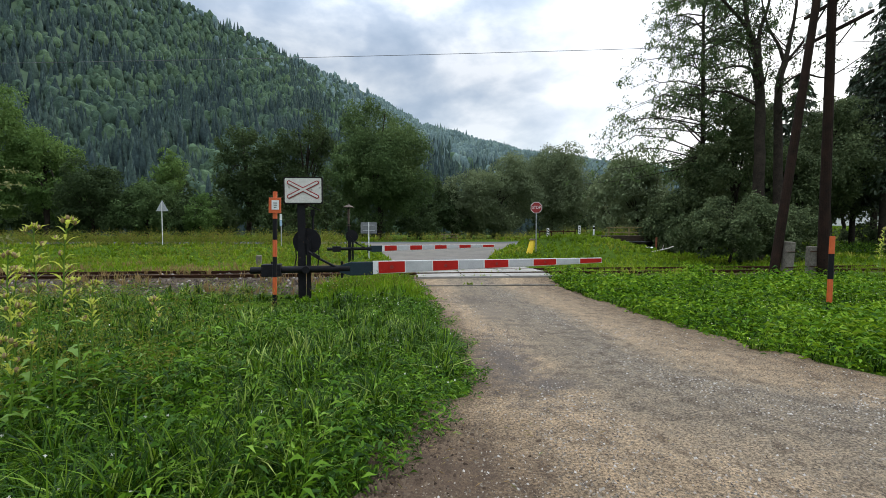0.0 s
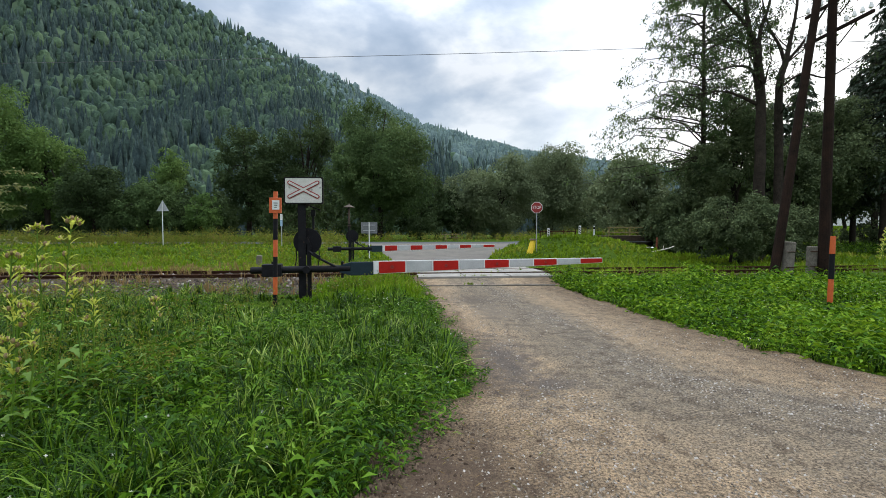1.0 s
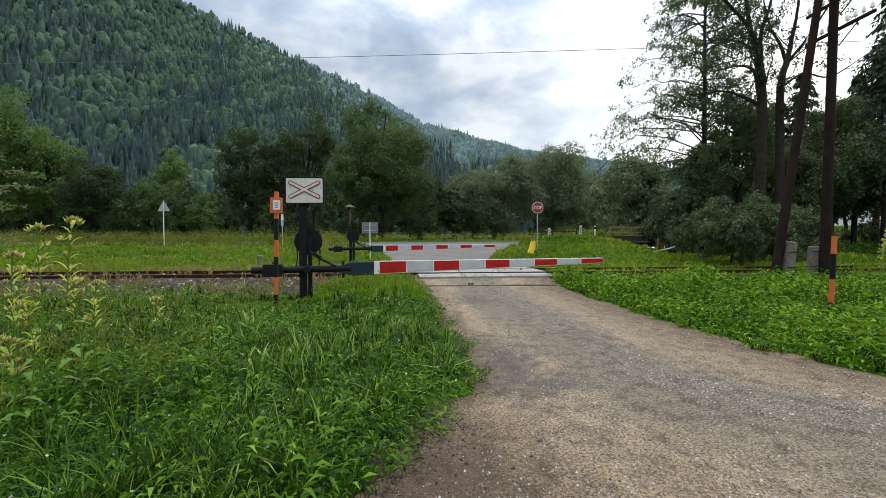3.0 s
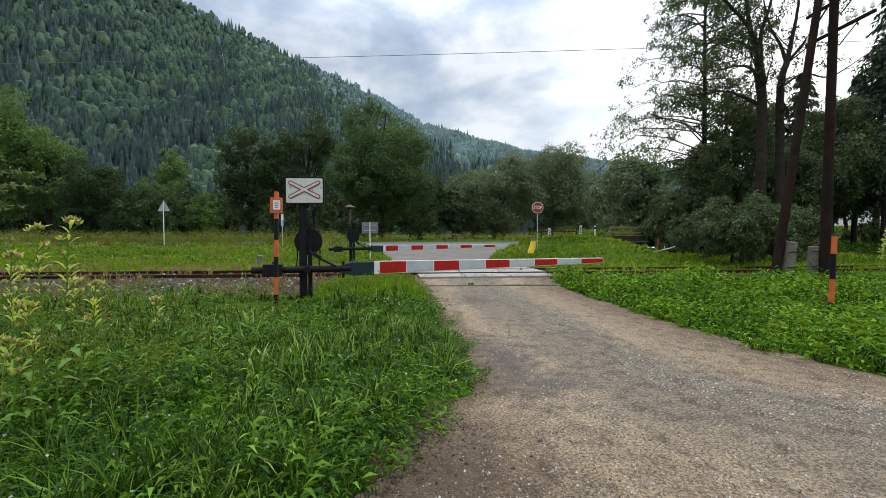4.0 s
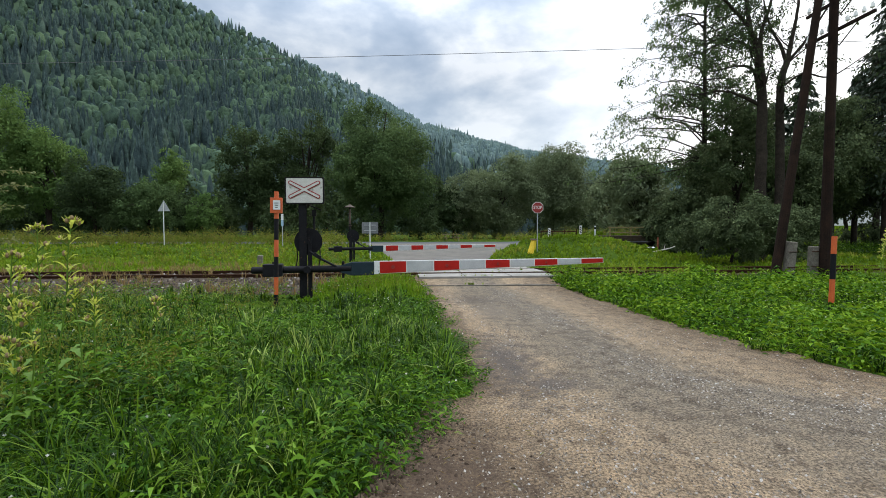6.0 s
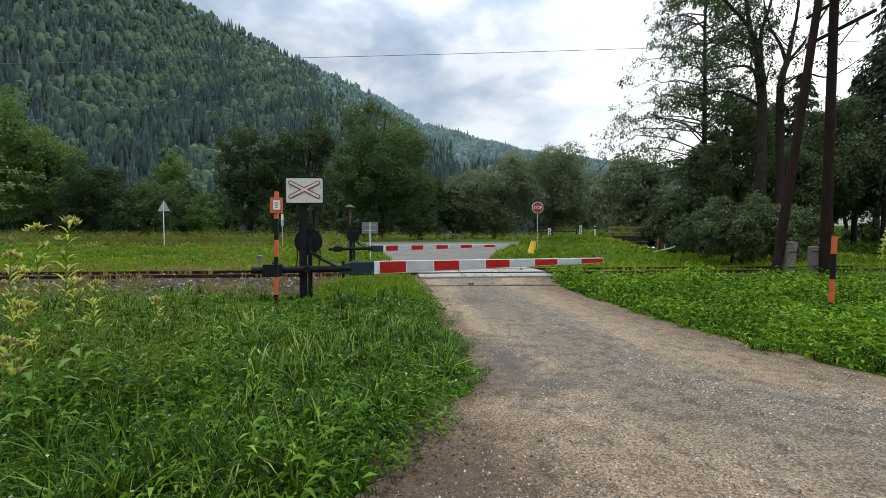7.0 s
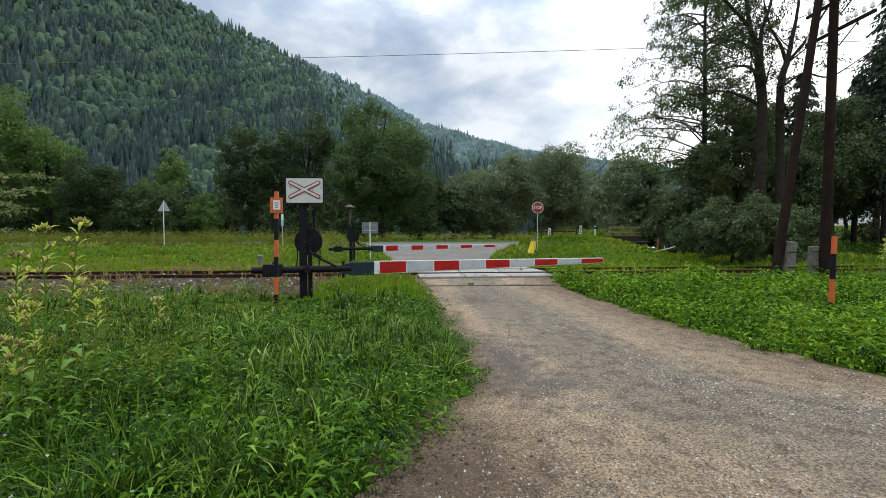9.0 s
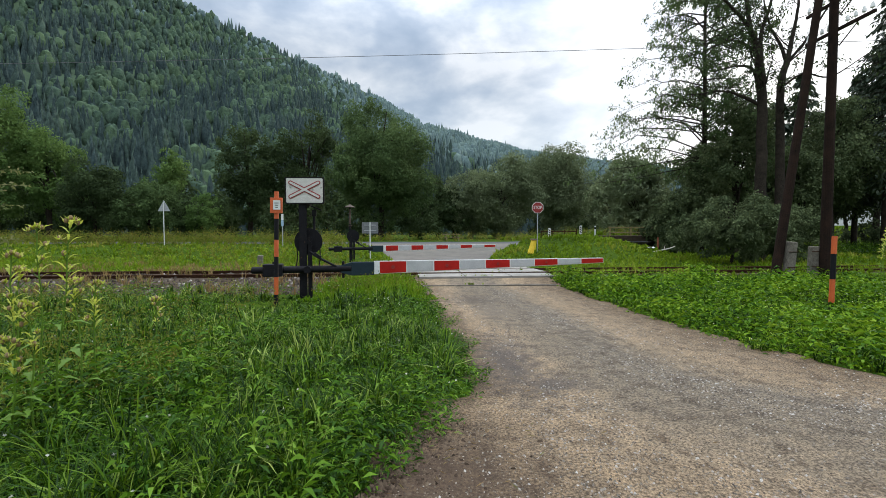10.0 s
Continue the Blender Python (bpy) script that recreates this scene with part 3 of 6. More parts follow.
def limb_tree(x, y, limbs, material, seed, label, leaf=0.15, per_twig=5, sparse=0.5, bare_below=8.5):
    """An open tree: drawn-out limbs fork into branches and twigs, and some of the twigs carry leaves."""
    r = np.random.default_rng(seed)
    t = thing("tree", pose(x, y, float(height(x, y)) - 0.05), label, "tree", "trees by the track")
    wood, ps, ds = [], [], []

    def curve(pts, n):
        """Catmull-Rom through the limb's points."""
        pts = np.asarray(pts, dtype=float)
        q = np.concatenate([[2 * pts[0] - pts[1]], pts, [2 * pts[-1] - pts[-2]]])
        out = []
        for g in np.linspace(0, len(pts) - 1.0001, n):
            i = int(g)
            a, b, c, d, u = q[i], q[i + 1], q[i + 2], q[i + 3], g - i
            out.append(0.5 * (2 * b + (c - a) * u + (2 * a - 5 * b + 4 * c - d) * u * u + (3 * b - a - 3 * c + d) * u ** 3))
        return np.array(out)

    def side(p, d, length, rad, level):
        pts = [p]
        for k in range(4):
            d = unit(d + r.normal(size=3) * 0.22 + np.array([0, 0, 0.06]))
            p = p + d * length / 4
            pts.append(p)
        wood.append(tube(pts, [rad * (1 - 0.2 * k) for k in range(5)], 5 if level == 1 else 3))
        if level >= 2 and r.random() > sparse:
            n = int(per_twig * r.uniform(0.5, 1.8))
            at = np.array(pts)[r.integers(1, 5, n)]
            ps.append(at + r.normal(size=(n, 3)) * 0.10)
            ds.append(unit(r.normal(size=(n, 3)) * 0.8 + d * 0.5 + np.array([0, 0, -0.5])))
        if level < 3:
            for k in range(6 if level == 1 else 4):
                way = unit(np.cross(d, r.normal(size=3)))
                side(pts[r.integers(1, 5)], unit(d * 0.6 + way * 0.75 + np.array([0, 0, 0.1])), length * r.uniform(0.35, 0.6), rad * 0.45, level + 1)

    for pts, r0, r1 in limbs:
        c = curve(pts, 5 * len(pts))
        wood.append(tube(c + r.normal(size=c.shape) * r0 * 0.04, np.linspace(r0, r1, len(c)), 9))
        for k in range(int(5 + 9 * (0.4 - r0))):
            i = r.integers(3, len(c) - 1)
            if c[i][2] < bare_below:
                continue
            d = unit(c[i + 1] - c[i])
            way = unit(np.cross(d, r.normal(size=3)))
            side(c[i], unit(d * 0.5 + way * 0.8), r.uniform(0.9, 2.6), max(0.02, 0.3 * (r0 + (r1 - r0) * i / len(c))), 1)
    v, f = merge(wood)
    npart("trunk", v, f, M_BARK, t, smooth=True)
    ps, ds = np.concatenate(ps), np.concatenate(ds)
    v, f = leaf_cards(ps, ds, leaf * r.uniform(0.6, 1.5, len(ps)), r, 0.5)
    npart("crown", v, f, material, t)
    return t


def spruce(x, y, h, w, seed, label, material=None, droop=0.35, n=5200, group="conifers by the meadow", low=0.04, leaf=0.5, bare=0.0):
    """Whorls of drooping boughs hung with twigs round a straight stem."""
    r = np.random.default_rng(seed)
    t = thing("spruce_tree", pose(x, y, float(height(x, y)) - 0.05), label, "tree", group)
    pieces = [tube([(0, 0, 0), (0.05, 0, h * 0.5), (0, 0, h)], [h * 0.016, h * 0.010, 0.02])]
    ps, ds, ss = [], [], []
    whorls = int(h * 2.2)
    for k in range(whorls):
        s = low + (1 - low) * (k + r.random()) / whorls
        reach = w / 2 * (1 - s) ** 0.8 * r.uniform(0.7, 1.15) + 0.15
        for j in range(6):
            a = r.uniform(0, 2 * math.pi)
            out = np.array([math.cos(a), math.sin(a), 0])
            p0 = np.array([0, 0, h * s])
            rr = reach * r.uniform(0.55, 1.1)
            p1 = p0 + out * rr * 0.55 + np.array([0, 0, 0.02 * rr])
            p2 = p0 + out * rr - np.array([0, 0, droop * rr])
            pieces.append(tube([p0, p1, p2], [0.035, 0.02, 0.006], 4))
            if r.random() < bare:
                continue
            m = max(4, int(n / (whorls * 6) * (0.4 + 1.2 * rr / (w / 2))))
            u = r.uniform(0.1, 1, m)[:, None]
            q = (1 - u) ** 2 * p0 + 2 * u * (1 - u) * p1 + u ** 2 * p2
            across = np.array([-out[1], out[0], 0]) * r.normal(size=(m, 1))
            ps.append(q + across * 0.12 * rr)
            ds.append(unit(out * 0.5 + across * 0.6 + np.array([0, 0, -0.55]) + r.normal(size=(m, 3)) * 0.25))
            ss.append(leaf * r.uniform(0.6, 1.3, m))
    v, f = merge(pieces)
    npart("trunk", v, f, M_BARK, t, smooth=True)
    v, f = leaf_cards(np.concatenate(ps), np.concatenate(ds), np.concatenate(ss), r, 0.4)
    npart("crown", v, f, material or M_NEEDLE, t)
    return t


# ---- the wooded hill ----
FOOT = np.array([(-620, 40, 0), (-330, 90, 0), (-180, 120, 0), (-80, 150, 0), (30, 190, 0), (180, 270, 0), (420, 380, 0), (1000, 620, 0)], dtype=float)
RIDGE = np.array([(-760, 300, 400), (-363, 600, 312), (-290, 800, 322), (-193, 1050, 336), (-73, 1300, 320), (251, 1700, 318), (653, 2000, 325), (1500, 2300, 300)], dtype=float)


def hill_point(u, w):
    """u from 0 to 7 along the hill, w from 0 at its foot to 1 on its ridge."""
    k = np.arange(8)
    a = np.stack([np.interp(u, k, FOOT[:, i]) for i in range(3)], -1)
    b = np.stack([np.interp(u, k, RIDGE[:, i]) for i in range(3)], -1)
    w = np.asarray(w)[..., None]
    p = a + (b - a) * w
    roll = 9 * np.sin(u * 5.1 + w[..., 0] * 3) * np.sin(w[..., 0] * math.pi) + 5 * np.sin(u * 13 + 2) * np.sin(w[..., 0] * 3 * math.pi)
    p[..., 2] = b[..., 2] * w[..., 0] ** 1.06 + roll
    return p


gu, gw = np.meshgrid(np.linspace(0, 7, 141), np.linspace(0, 1, 41))
hv = hill_point(gu.ravel(), gw.ravel())
hv[:141, 2] = -3
i = (np.arange(40)[:, None] * 141 + np.arange(140)[None, :]).ravel()
M_HILL = ground_material("forest_floor", [(0.35, (0.045, 0.070, 0.050)), (0.5, (0.06, 0.09, 0.056)), (0.65, (0.08, 0.115, 0.06))], 0.01, 0.2)
hill = tagged(new("backdrop_hill", mesh_np("backdrop_hill", hv, np.stack([i, i + 1, i + 142, i + 141], 1), M_HILL, True)), "steep wooded mountainside above the valley", "hill", kind="structure")


def beech_share(u, w, r):
    """Broadleaved stands lie in patches, more of them up the slope and along the ridge, where their lighter colour
    stands for haze; spruce fills the foot.
    """
    patch = np.sin(u * 9 + w * 11) + np.sin(u * 23 - w * 17) + 0.7 * np.sin(u * 4 + w * 23)
    return patch + r.normal(size=len(u)) * 1.1 + 2.6 * w > 1.45


def forest(name, count, seed, label, material, beech, far=False, sides=6, rings=4, grow=1.0):
    """One stand on the slope: tiered cones for spruces or lumpy domes for beeches, thick enough to close the canopy."""
    r = np.random.default_rng(seed)
    u = r.uniform(0, 7, count * 16)
    w = r.uniform(0.0, 1.0, count * 16)
    p = hill_point(u, w)
    e = 0.01
    area = np.linalg.norm(np.cross(hill_point(u + e, w) - p, hill_point(u, np.clip(w + e, 0, 1.01)) - p), axis=1)
    dist = np.linalg.norm(p, axis=1)
    share = area / dist ** 0.6
    # plain and haze-coloured stands mix over a belt; the flank beyond the valley's bend is thinly wooded
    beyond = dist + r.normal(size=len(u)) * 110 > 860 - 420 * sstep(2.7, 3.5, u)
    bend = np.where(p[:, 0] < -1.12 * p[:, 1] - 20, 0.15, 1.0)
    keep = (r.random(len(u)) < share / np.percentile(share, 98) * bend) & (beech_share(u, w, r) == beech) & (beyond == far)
    p = p[keep][:count]
    n = len(p)
    big = grow * r.lognormal(0, 0.2, n)
    h = (9.5 if beech else 12.5) * big
    wd = (6.2 if beech else 5.6) * big * r.uniform(0.85, 1.2, n)
    levels = np.linspace(0.0, 0.88, rings)
    v = []
    spin = r.uniform(0, 6.28, (n, 1))
    for k, g in enumerate(levels):
        a = 2 * math.pi * (np.arange(sides)[None] + 0.5 * (k % 2)) / sides + spin + 0.12 * r.normal(size=(n, sides))
        if beech:
            prof = math.sqrt(max(0.0, 1 - (1.3 * g - 0.35) ** 2))
        else:
            prof = (1 - g) ** 0.8 * (1.0 if k % 2 == 0 else 0.86)
        rad = wd[:, None] / 2 * prof * r.uniform(0.62, 1.3, (n, sides))
        z = h[:, None] * ((-0.18 + 1.14 * g) + 0.05 * r.normal(size=(n, sides)))
        v.append(np.stack([p[:, :1] + rad * np.cos(a), p[:, 1:2] + rad * np.sin(a), p[:, 2:3] + z], -1))
    tip = p.copy()
    tip[:, 2] += h * (0.96 if beech else 1.04)
    v = np.concatenate(v + [tip[:, None]], 1)
    f = []
    for k in range(rings - 1):
        for q in range(sides):
            o, o2 = k * sides + q, k * sides + (q + 1) % sides
            f += [(o, o2, o2 + sides), (o, o2 + sides, o + sides)]
    o = (rings - 1) * sides
    f += [(o + q, o + (q + 1) % sides, rings * sides) for q in range(sides)]
    faces = (np.array(f)[None] + (np.arange(n) * v.shape[1])[:, None, None]).reshape(-1, 3)
    return tagged(new(name, mesh_np(name, v.reshape(-1, 3), faces, material, True)), label, "forest", kind="stuff")


forest("spruce_forest", 8000, 11, "dense dark spruce forest on the mountainside", M_FOREST, False, False, 5)
forest("beech_forest", 8000, 13, "rounded green beech stands among the spruces", M_BEECH, True)
forest("hazed_far_forest", 5800, 12, "distant spruce forest along the ridge, bluish haze in its colour", M_HAZYFOREST, False, True, 5, 3, 1.12)
forest("hazed_far_forest", 5800, 14, "distant broadleaf forest along the ridge, bluish haze in its colour", M_HAZYFOREST, True, True, 5, 3, 1.15)

# ---- trees and bushes ----
L_ROUND = "full-leaved green broadleaf tree beyond the road"
broadleaf(-8.0, 56, 18.6, 14.0, M_LEAF, 21, "tall full-crowned green ash tree behind the road", low=0.02, leaf=0.25, lobes=72, density=30, point=0.12)
broadleaf(-18.9, 62, 19.0, 10.0, M_LEAFDARK, 22, "dark green broadleaf tree in the roadside row", leaf=0.3, lobes=44)
broadleaf(-26.6, 61, 17.0, 10.5, M_LEAFDARK, 23, "dark green broadleaf tree in the roadside row", leaf=0.3, lobes=44)
broadleaf(-1.0, 76, 12.4, 8.0, M_LEAFDARK, 24, "dark green tree beside the tall ash", leaf=0.34)
broadleaf(4.4, 69, 11.0, 9.0, M_HAZYWILLOW, 20, "round grey-green willow tree, hanging foliage paled for haze", leaf=0.28, lobes=44, low=0.0, point=0.2)
broadleaf(9.0, 70, 13.4, 15.0, M_HAZYWILLOW, 25, "round grey-green willow tree, hanging foliage paled for haze", leaf=0.28, lobes=60, low=0.0, point=0.25)
broadleaf(18.5, 76, 17.2, 15.5, M_HAZYWILLOW, 26, "round grey-green willow tree, hanging foliage paled for haze", leaf=0.3, lobes=60, low=0.0, point=0.25)
for k in range(9):
    broadleaf(-72 + 6.2 * k, 70 + 3 * math.sin(k * 2.0), 9.5 + 1.6 * math.sin(k * 1.7), 9.5, M_LEAFDARK, 60 + k, "dark leafy tree at the foot of the mountain", leaf=0.5, low=0.0, lobes=26, density=18, group="trees at the hill foot")
for k in range(11):
    broadleaf(-34 + 9.0 * k, 92 + 4 * math.sin(k * 2.3), 11.5 + 2.0 * math.sin(k * 1.3), 12.5, M_LEAFDARK, 80 + k, "dark leafy tree at the foot of the mountain", leaf=0.55, low=0.0, lobes=24, density=18, group="trees at the hill foot")
broadleaf(-3.8, 67, 8.5, 8.0, M_LEAFDARK, 71, "dark green tree beside the tall ash", leaf=0.42, low=0.0)
broadleaf(1.5, 69, 7.5, 8.0, M_LEAFDARK, 72, "dark green tree beside the tall ash", leaf=0.42, low=0.0)
broadleaf(-9.5, 61, 4.0, 8.0, M_LEAFDARK, 73, "low dark bush under the tall ash", name="bush", category="bush", group="roadside bushes", leaf=0.34, low=0.0)
broadleaf(-3.0, 60, 3.6, 7.0, M_LEAFDARK, 74, "low dark bush under the tall ash", name="bush", category="bush", group="roadside bushes", leaf=0.34, low=0.0)
broadleaf(25.5, 66, 9.5, 12.0, M_HAZYWILLOW, 70, "round grey-green willow tree, hanging foliage paled for haze", leaf=0.4, lobes=40, low=0.0)
broadleaf(-48.6, 48, 20.2, 11.0, M_LEAFLIT, 27, "tall green tree at the field edge, lightened for sunlight", leaf=0.26, lobes=50)
broadleaf(-43.6, 49, 14.0, 9.0, M_LEAFLIT, 39, "spreading yellow-green tree at the field edge, lightened for sunlight", leaf=0.25, lobes=46, low=0.06, point=0.2)
broadleaf(-36.6, 46.5, 8.9, 7.2, M_LEAFDARK, 28, "dark rounded hedge tree at the field edge", leaf=0.22, low=0.0, lobes=44, density=26)
broadleaf(-31.5, 47.5, 7.2, 7.5, M_LEAF, 29, "leafy hedge tree at the field edge", leaf=0.22, low=0.0, lobes=40, density=26)
broadleaf(-36.2, 58, 12.4, 6.6, M_LEAFLIT, 30, "slim rounded tree above the hedge", leaf=0.26, lobes=40)
broadleaf(-27.2, 50, 6.3, 4.2, M_LEAFLIT, 40, "young yellow-green tree beside the hedge, lightened for sunlight", leaf=0.2, low=0.0, lobes=30, point=0.7)
for k in range(6):
    broadleaf(-57 + 5.6 * k, 57 + 1.5 * math.sin(2.1 * k), 6.0 + 0.8 * math.sin(1.9 * k), 8.5, M_LEAFDARK, 110 + k, "dark leafy undergrowth at the field edge", name="bush", category="bush", group="field edge bushes", leaf=0.36, low=0.0, lobes=26)
broadleaf(-28, 53, 5.6, 9.0, M_LEAFDARK, 31, "dark leafy hedge bush beyond the road", name="bush", category="bush", group="roadside bushes", leaf=0.32, low=0.0)
broadleaf(-19, 54, 5.0, 10.0, M_LEAFDARK, 32, "dark leafy hedge bush beyond the road", name="bush", category="bush", group="roadside bushes", leaf=0.32, low=0.0)
broadleaf(14.5, 22.3, 3.6, 6.4, M_BUSH, 33, "dark grey-green willow bush beside the railway", name="bush", category="bush", group="trackside bushes", leaf=0.12, low=0.0, lobes=64, density=46)
broadleaf(18.3, 24.0, 3.4, 5.0, M_BUSH, 34, "dark grey-green willow bush beside the railway", name="bush", category="bush", group="trackside bushes", leaf=0.12, low=0.0, lobes=54, density=44)
broadleaf(22, 50, 10.0, 10.0, M_HAZYWILLOW, 35, "grey-green tree behind the bridge, paled for haze", leaf=0.34, low=0.0, lobes=44)
broadleaf(27.5, 44, 12.0, 10.5, M_HAZYWILLOW, 36, "grey-green tree behind the bridge, paled for haze", leaf=0.3, low=0.0, lobes=50)
broadleaf(33, 38, 9.0, 9.0, M_BUSH, 37, "dark shaded tree at the meadow edge", leaf=0.22, low=0.32, lobes=44)
broadleaf(47, 52, 11.0, 14.0, M_BUSH, 38, "dark shaded tree at the meadow edge", leaf=0.30, low=0.34, lobes=50)
spruce(32.9, 33, 20, 11.0, 41, "tall dark spruce at the meadow edge", n=11000, leaf=0.34, low=0.25)
spruce(39, 40, 18, 9.0, 42, "tall dark spruce at the meadow edge", low=0.25)


def bough_tree(x, y, h, boughs, material, seed, label, leaf=0.17, twigs=11, per_twig=16, hang=0.5, rad=0.22):
    """A straight stem with long arching boughs; hanging twigs carry the leaves, with sky between them."""
    r = np.random.default_rng(seed)
    t = thing("tree", pose(x, y, float(height(x, y)) - 0.05), label, "tree", "trees by the track")
    wood = [tube([(0, 0, 0), (0.1, 0, h * 0.35), (-0.05, 0, h * 0.7), (0, 0, h)], [rad, rad * 0.8, rad * 0.5, 0.03], 9)]
    ps, ds = [], []
    for z, az, length, lift in boughs:
        out = np.array([math.cos(az), math.sin(az), 0])
        p = np.array([0, 0, z])
        bow = r.normal(size=3) * 0.13 * length * np.array([1, 1, 0.6])
        pts = [p + out * length * g + np.array([0, 0, length * (lift * g - (0.25 + 0.6 * lift) * g * g)]) + bow * math.sin(math.pi * g) + r.normal(size=3) * 0.04 * length * g for g in (0, 0.25, 0.5, 0.75, 1.0)]
        wood.append(tube(pts, [0.06 * (1 - 0.22 * k) for k in range(5)], 5))
        for k in range(twigs):
            g = r.uniform(0.2, 1.0) * 4
            i0 = min(3, int(g))
            q = pts[i0] + (pts[i0 + 1] - pts[i0]) * (g - i0)
            way = unit(np.cross(out, (0, 0, 1)) * r.choice((-1, 1)) * r.uniform(0.3, 1) + out * 0.5 + np.array([0, 0, r.uniform(-0.7, 0.9)]))
            ln = min(1.5, length * r.uniform(0.10, 0.34))
            e = q + way * ln - np.array([0, 0, hang * ln * 0.5])
            wood.append(tube([q, (q + e) / 2 + np.array([0, 0, 0.08 * ln]), e], [0.016, 0.010, 0.005], 3))
            n = int(per_twig * r.uniform(0.1, 1.9))
            u = r.uniform(0.3, 1.05, n)[:, None] ** 0.7
            ps.append(q + (e - q) * u + r.normal(size=(n, 3)) * np.array([0.17, 0.17, 0.14]))
            ds.append(unit(r.normal(size=(n, 3)) * 0.7 + way * 0.4 + np.array([0, 0, -0.6])))
    v, f = merge(wood)
    npart("trunk", v, f, M_BARK, t, smooth=True)
    ps, ds = np.concatenate(ps), np.concatenate(ds)
    v, f = leaf_cards(ps, ds, leaf * r.uniform(0.6, 1.5, len(ps)), r, 0.5)
    npart("crown", v, f, material, t)
    return t


r = np.random.default_rng(77)
boughs = []
for k in range(100):
    z = 6.2 + 16.5 * k / 100
    az = r.uniform(0, 2 * math.pi)
    reach = 5.2 * (1 - 0.45 * k / 100) * r.uniform(0.5, 1.15)
    boughs.append((z, az, reach, r.uniform(-0.15, 0.9)))
boughs += [(6.8, math.pi + 0.1, 8.6, 0.38), (7.6, math.pi - 0.3, 8.0, 0.45), (8.6, math.pi + 0.4, 7.4, 0.35), (9.6, math.pi, 7.0, 0.5), (11.2, math.pi - 0.2, 6.4, 0.4), (10.2, math.pi + 0.8, 6.5, 0.4),
           (7.2, math.pi + 0.7, 7.0, 0.2), (12.5, math.pi + 0.2, 5.6, 0.5), (14.5, math.pi - 0.1, 5.2, 0.5), (7.0, math.pi - 0.6, 8.2, 0.5), (8.2, math.pi + 0.15, 9.0, 0.42), (9.0, math.pi - 0.45, 8.0, 0.5), (10.6, math.pi + 0.3, 7.6, 0.45), (6.4, math.pi - 0.1, 9.2, 0.3)]
bough_tree(19.8, 34, 24, boughs, M_LEAF, 43, "slender light green tree with long arching boughs", leaf=0.17, twigs=13, per_twig=17)
broadleaf(38.6, 40.5, 2.9, 5.0, M_BUSH, 46, "low dark bush under the meadow trees", name="bush", category="bush", group="field edge bushes", leaf=0.22, low=0.0)
spruce(35.2, 38, 15, 8.0, 44, "dark spruce at the meadow edge", low=0.28)
broadleaf(29.6, 34, 12.2, 7.0, M_BUSH, 56, "dark leafy tree beside the tall spruce", leaf=0.18, low=0.29, lobes=34, density=30, group="trees by the track")
ASH = [([(0, 0, 0), (-0.05, 0, 6), (-0.1, 0, 9.8), (-0.4, 0, 12.8)], 0.33, 0.23), ([(-0.4, 0, 12.7), (-0.7, 0.2, 13.7), (-1, 0.3, 16), (-1.3, 0.5, 20)], 0.21, 0.05),
       ([(-0.6, 0, 13.3), (-1.5, -0.3, 14.3), (-2.9, -0.5, 15.5), (-4.5, -0.6, 17.5)], 0.15, 0.04), ([(-0.3, 0, 12.5), (0, 0.3, 14), (0.6, 0.4, 15.8), (1, 0.5, 19)], 0.14, 0.04),
       ([(-0.25, 0, 10.2), (-0.8, -0.2, 11.4), (-1.8, -0.4, 11.6), (-3.4, -0.6, 11.2)], 0.13, 0.03), ([(-0.45, 0, 12.6), (-1.4, 0.3, 13.3), (-2, 0.5, 13.4), (-3.4, 0.7, 12.8)], 0.11, 0.025),
       ([(-0.15, 0, 9.4), (-1, 0.5, 10.1), (-2, 0.8, 10.5), (-3.8, 1, 10.3)], 0.12, 0.03), ([(-0.6, 0, 13.4), (-1.4, -0.5, 13.9), (-2.6, -0.7, 14)], 0.08, 0.02),
       ([(1.45, 0.4, 0), (1.4, 0.4, 6), (1.3, 0.4, 10.5), (1.65, 0.4, 12.2)], 0.28, 0.17), ([(1.62, 0.4, 12.1), (1.3, 0.5, 13.2), (0.7, 0.6, 14.4), (0.2, 0.8, 17)], 0.12, 0.03),
       ([(1.65, 0.4, 12.1), (2, 0.5, 13.6), (2.3, 0.5, 15.4), (2.6, 0.6, 19.5)], 0.15, 0.04), ([(1.6, 0.4, 12), (2.5, 0.2, 13.2), (3.5, 0, 14.9), (4.5, 0, 16.5)], 0.09, 0.03),
       ([(1.35, 0.4, 10.6), (2.6, 0.3, 11.4), (4.2, 0.2, 11.2), (6.4, 0.1, 12.6)], 0.08, 0.02)]
limb_tree(19.3, 27, ASH, M_LEAFDARK, 51, "tall open ash tree with bare forked limbs", per_twig=6, sparse=0.6)
broadleaf(20.7, 31.5, 12.2, 6.8, M_BUSH, 53, "dark leafy tree under the tall ash", leaf=0.17, low=0.0, lobes=60, density=34, group="trees by the track")
spruce(33.0, 41, 16.5, 8.5, 57, "dark spruce behind the open ash", bare=0.2, low=0.25)
spruce(27.6, 37, 12.5, 7.5, 58, "dark spruce behind the open ash", bare=0.1, low=0.25)
broadleaf(26.5, 33, 8.6, 6.0, M_BUSH, 54, "dark leafy tree under the tall ash", leaf=0.18, low=0.33, lobes=34, density=30, group="trees by the track")
broadleaf(17.5, 33, 6.0, 5.0, M_BUSH, 55, "dark leafy tree beside the ditch", leaf=0.2, low=0.0, lobes=50, density=34, group="trees by the track")

# ---- railway ----
TRACK = math.atan(0.10)
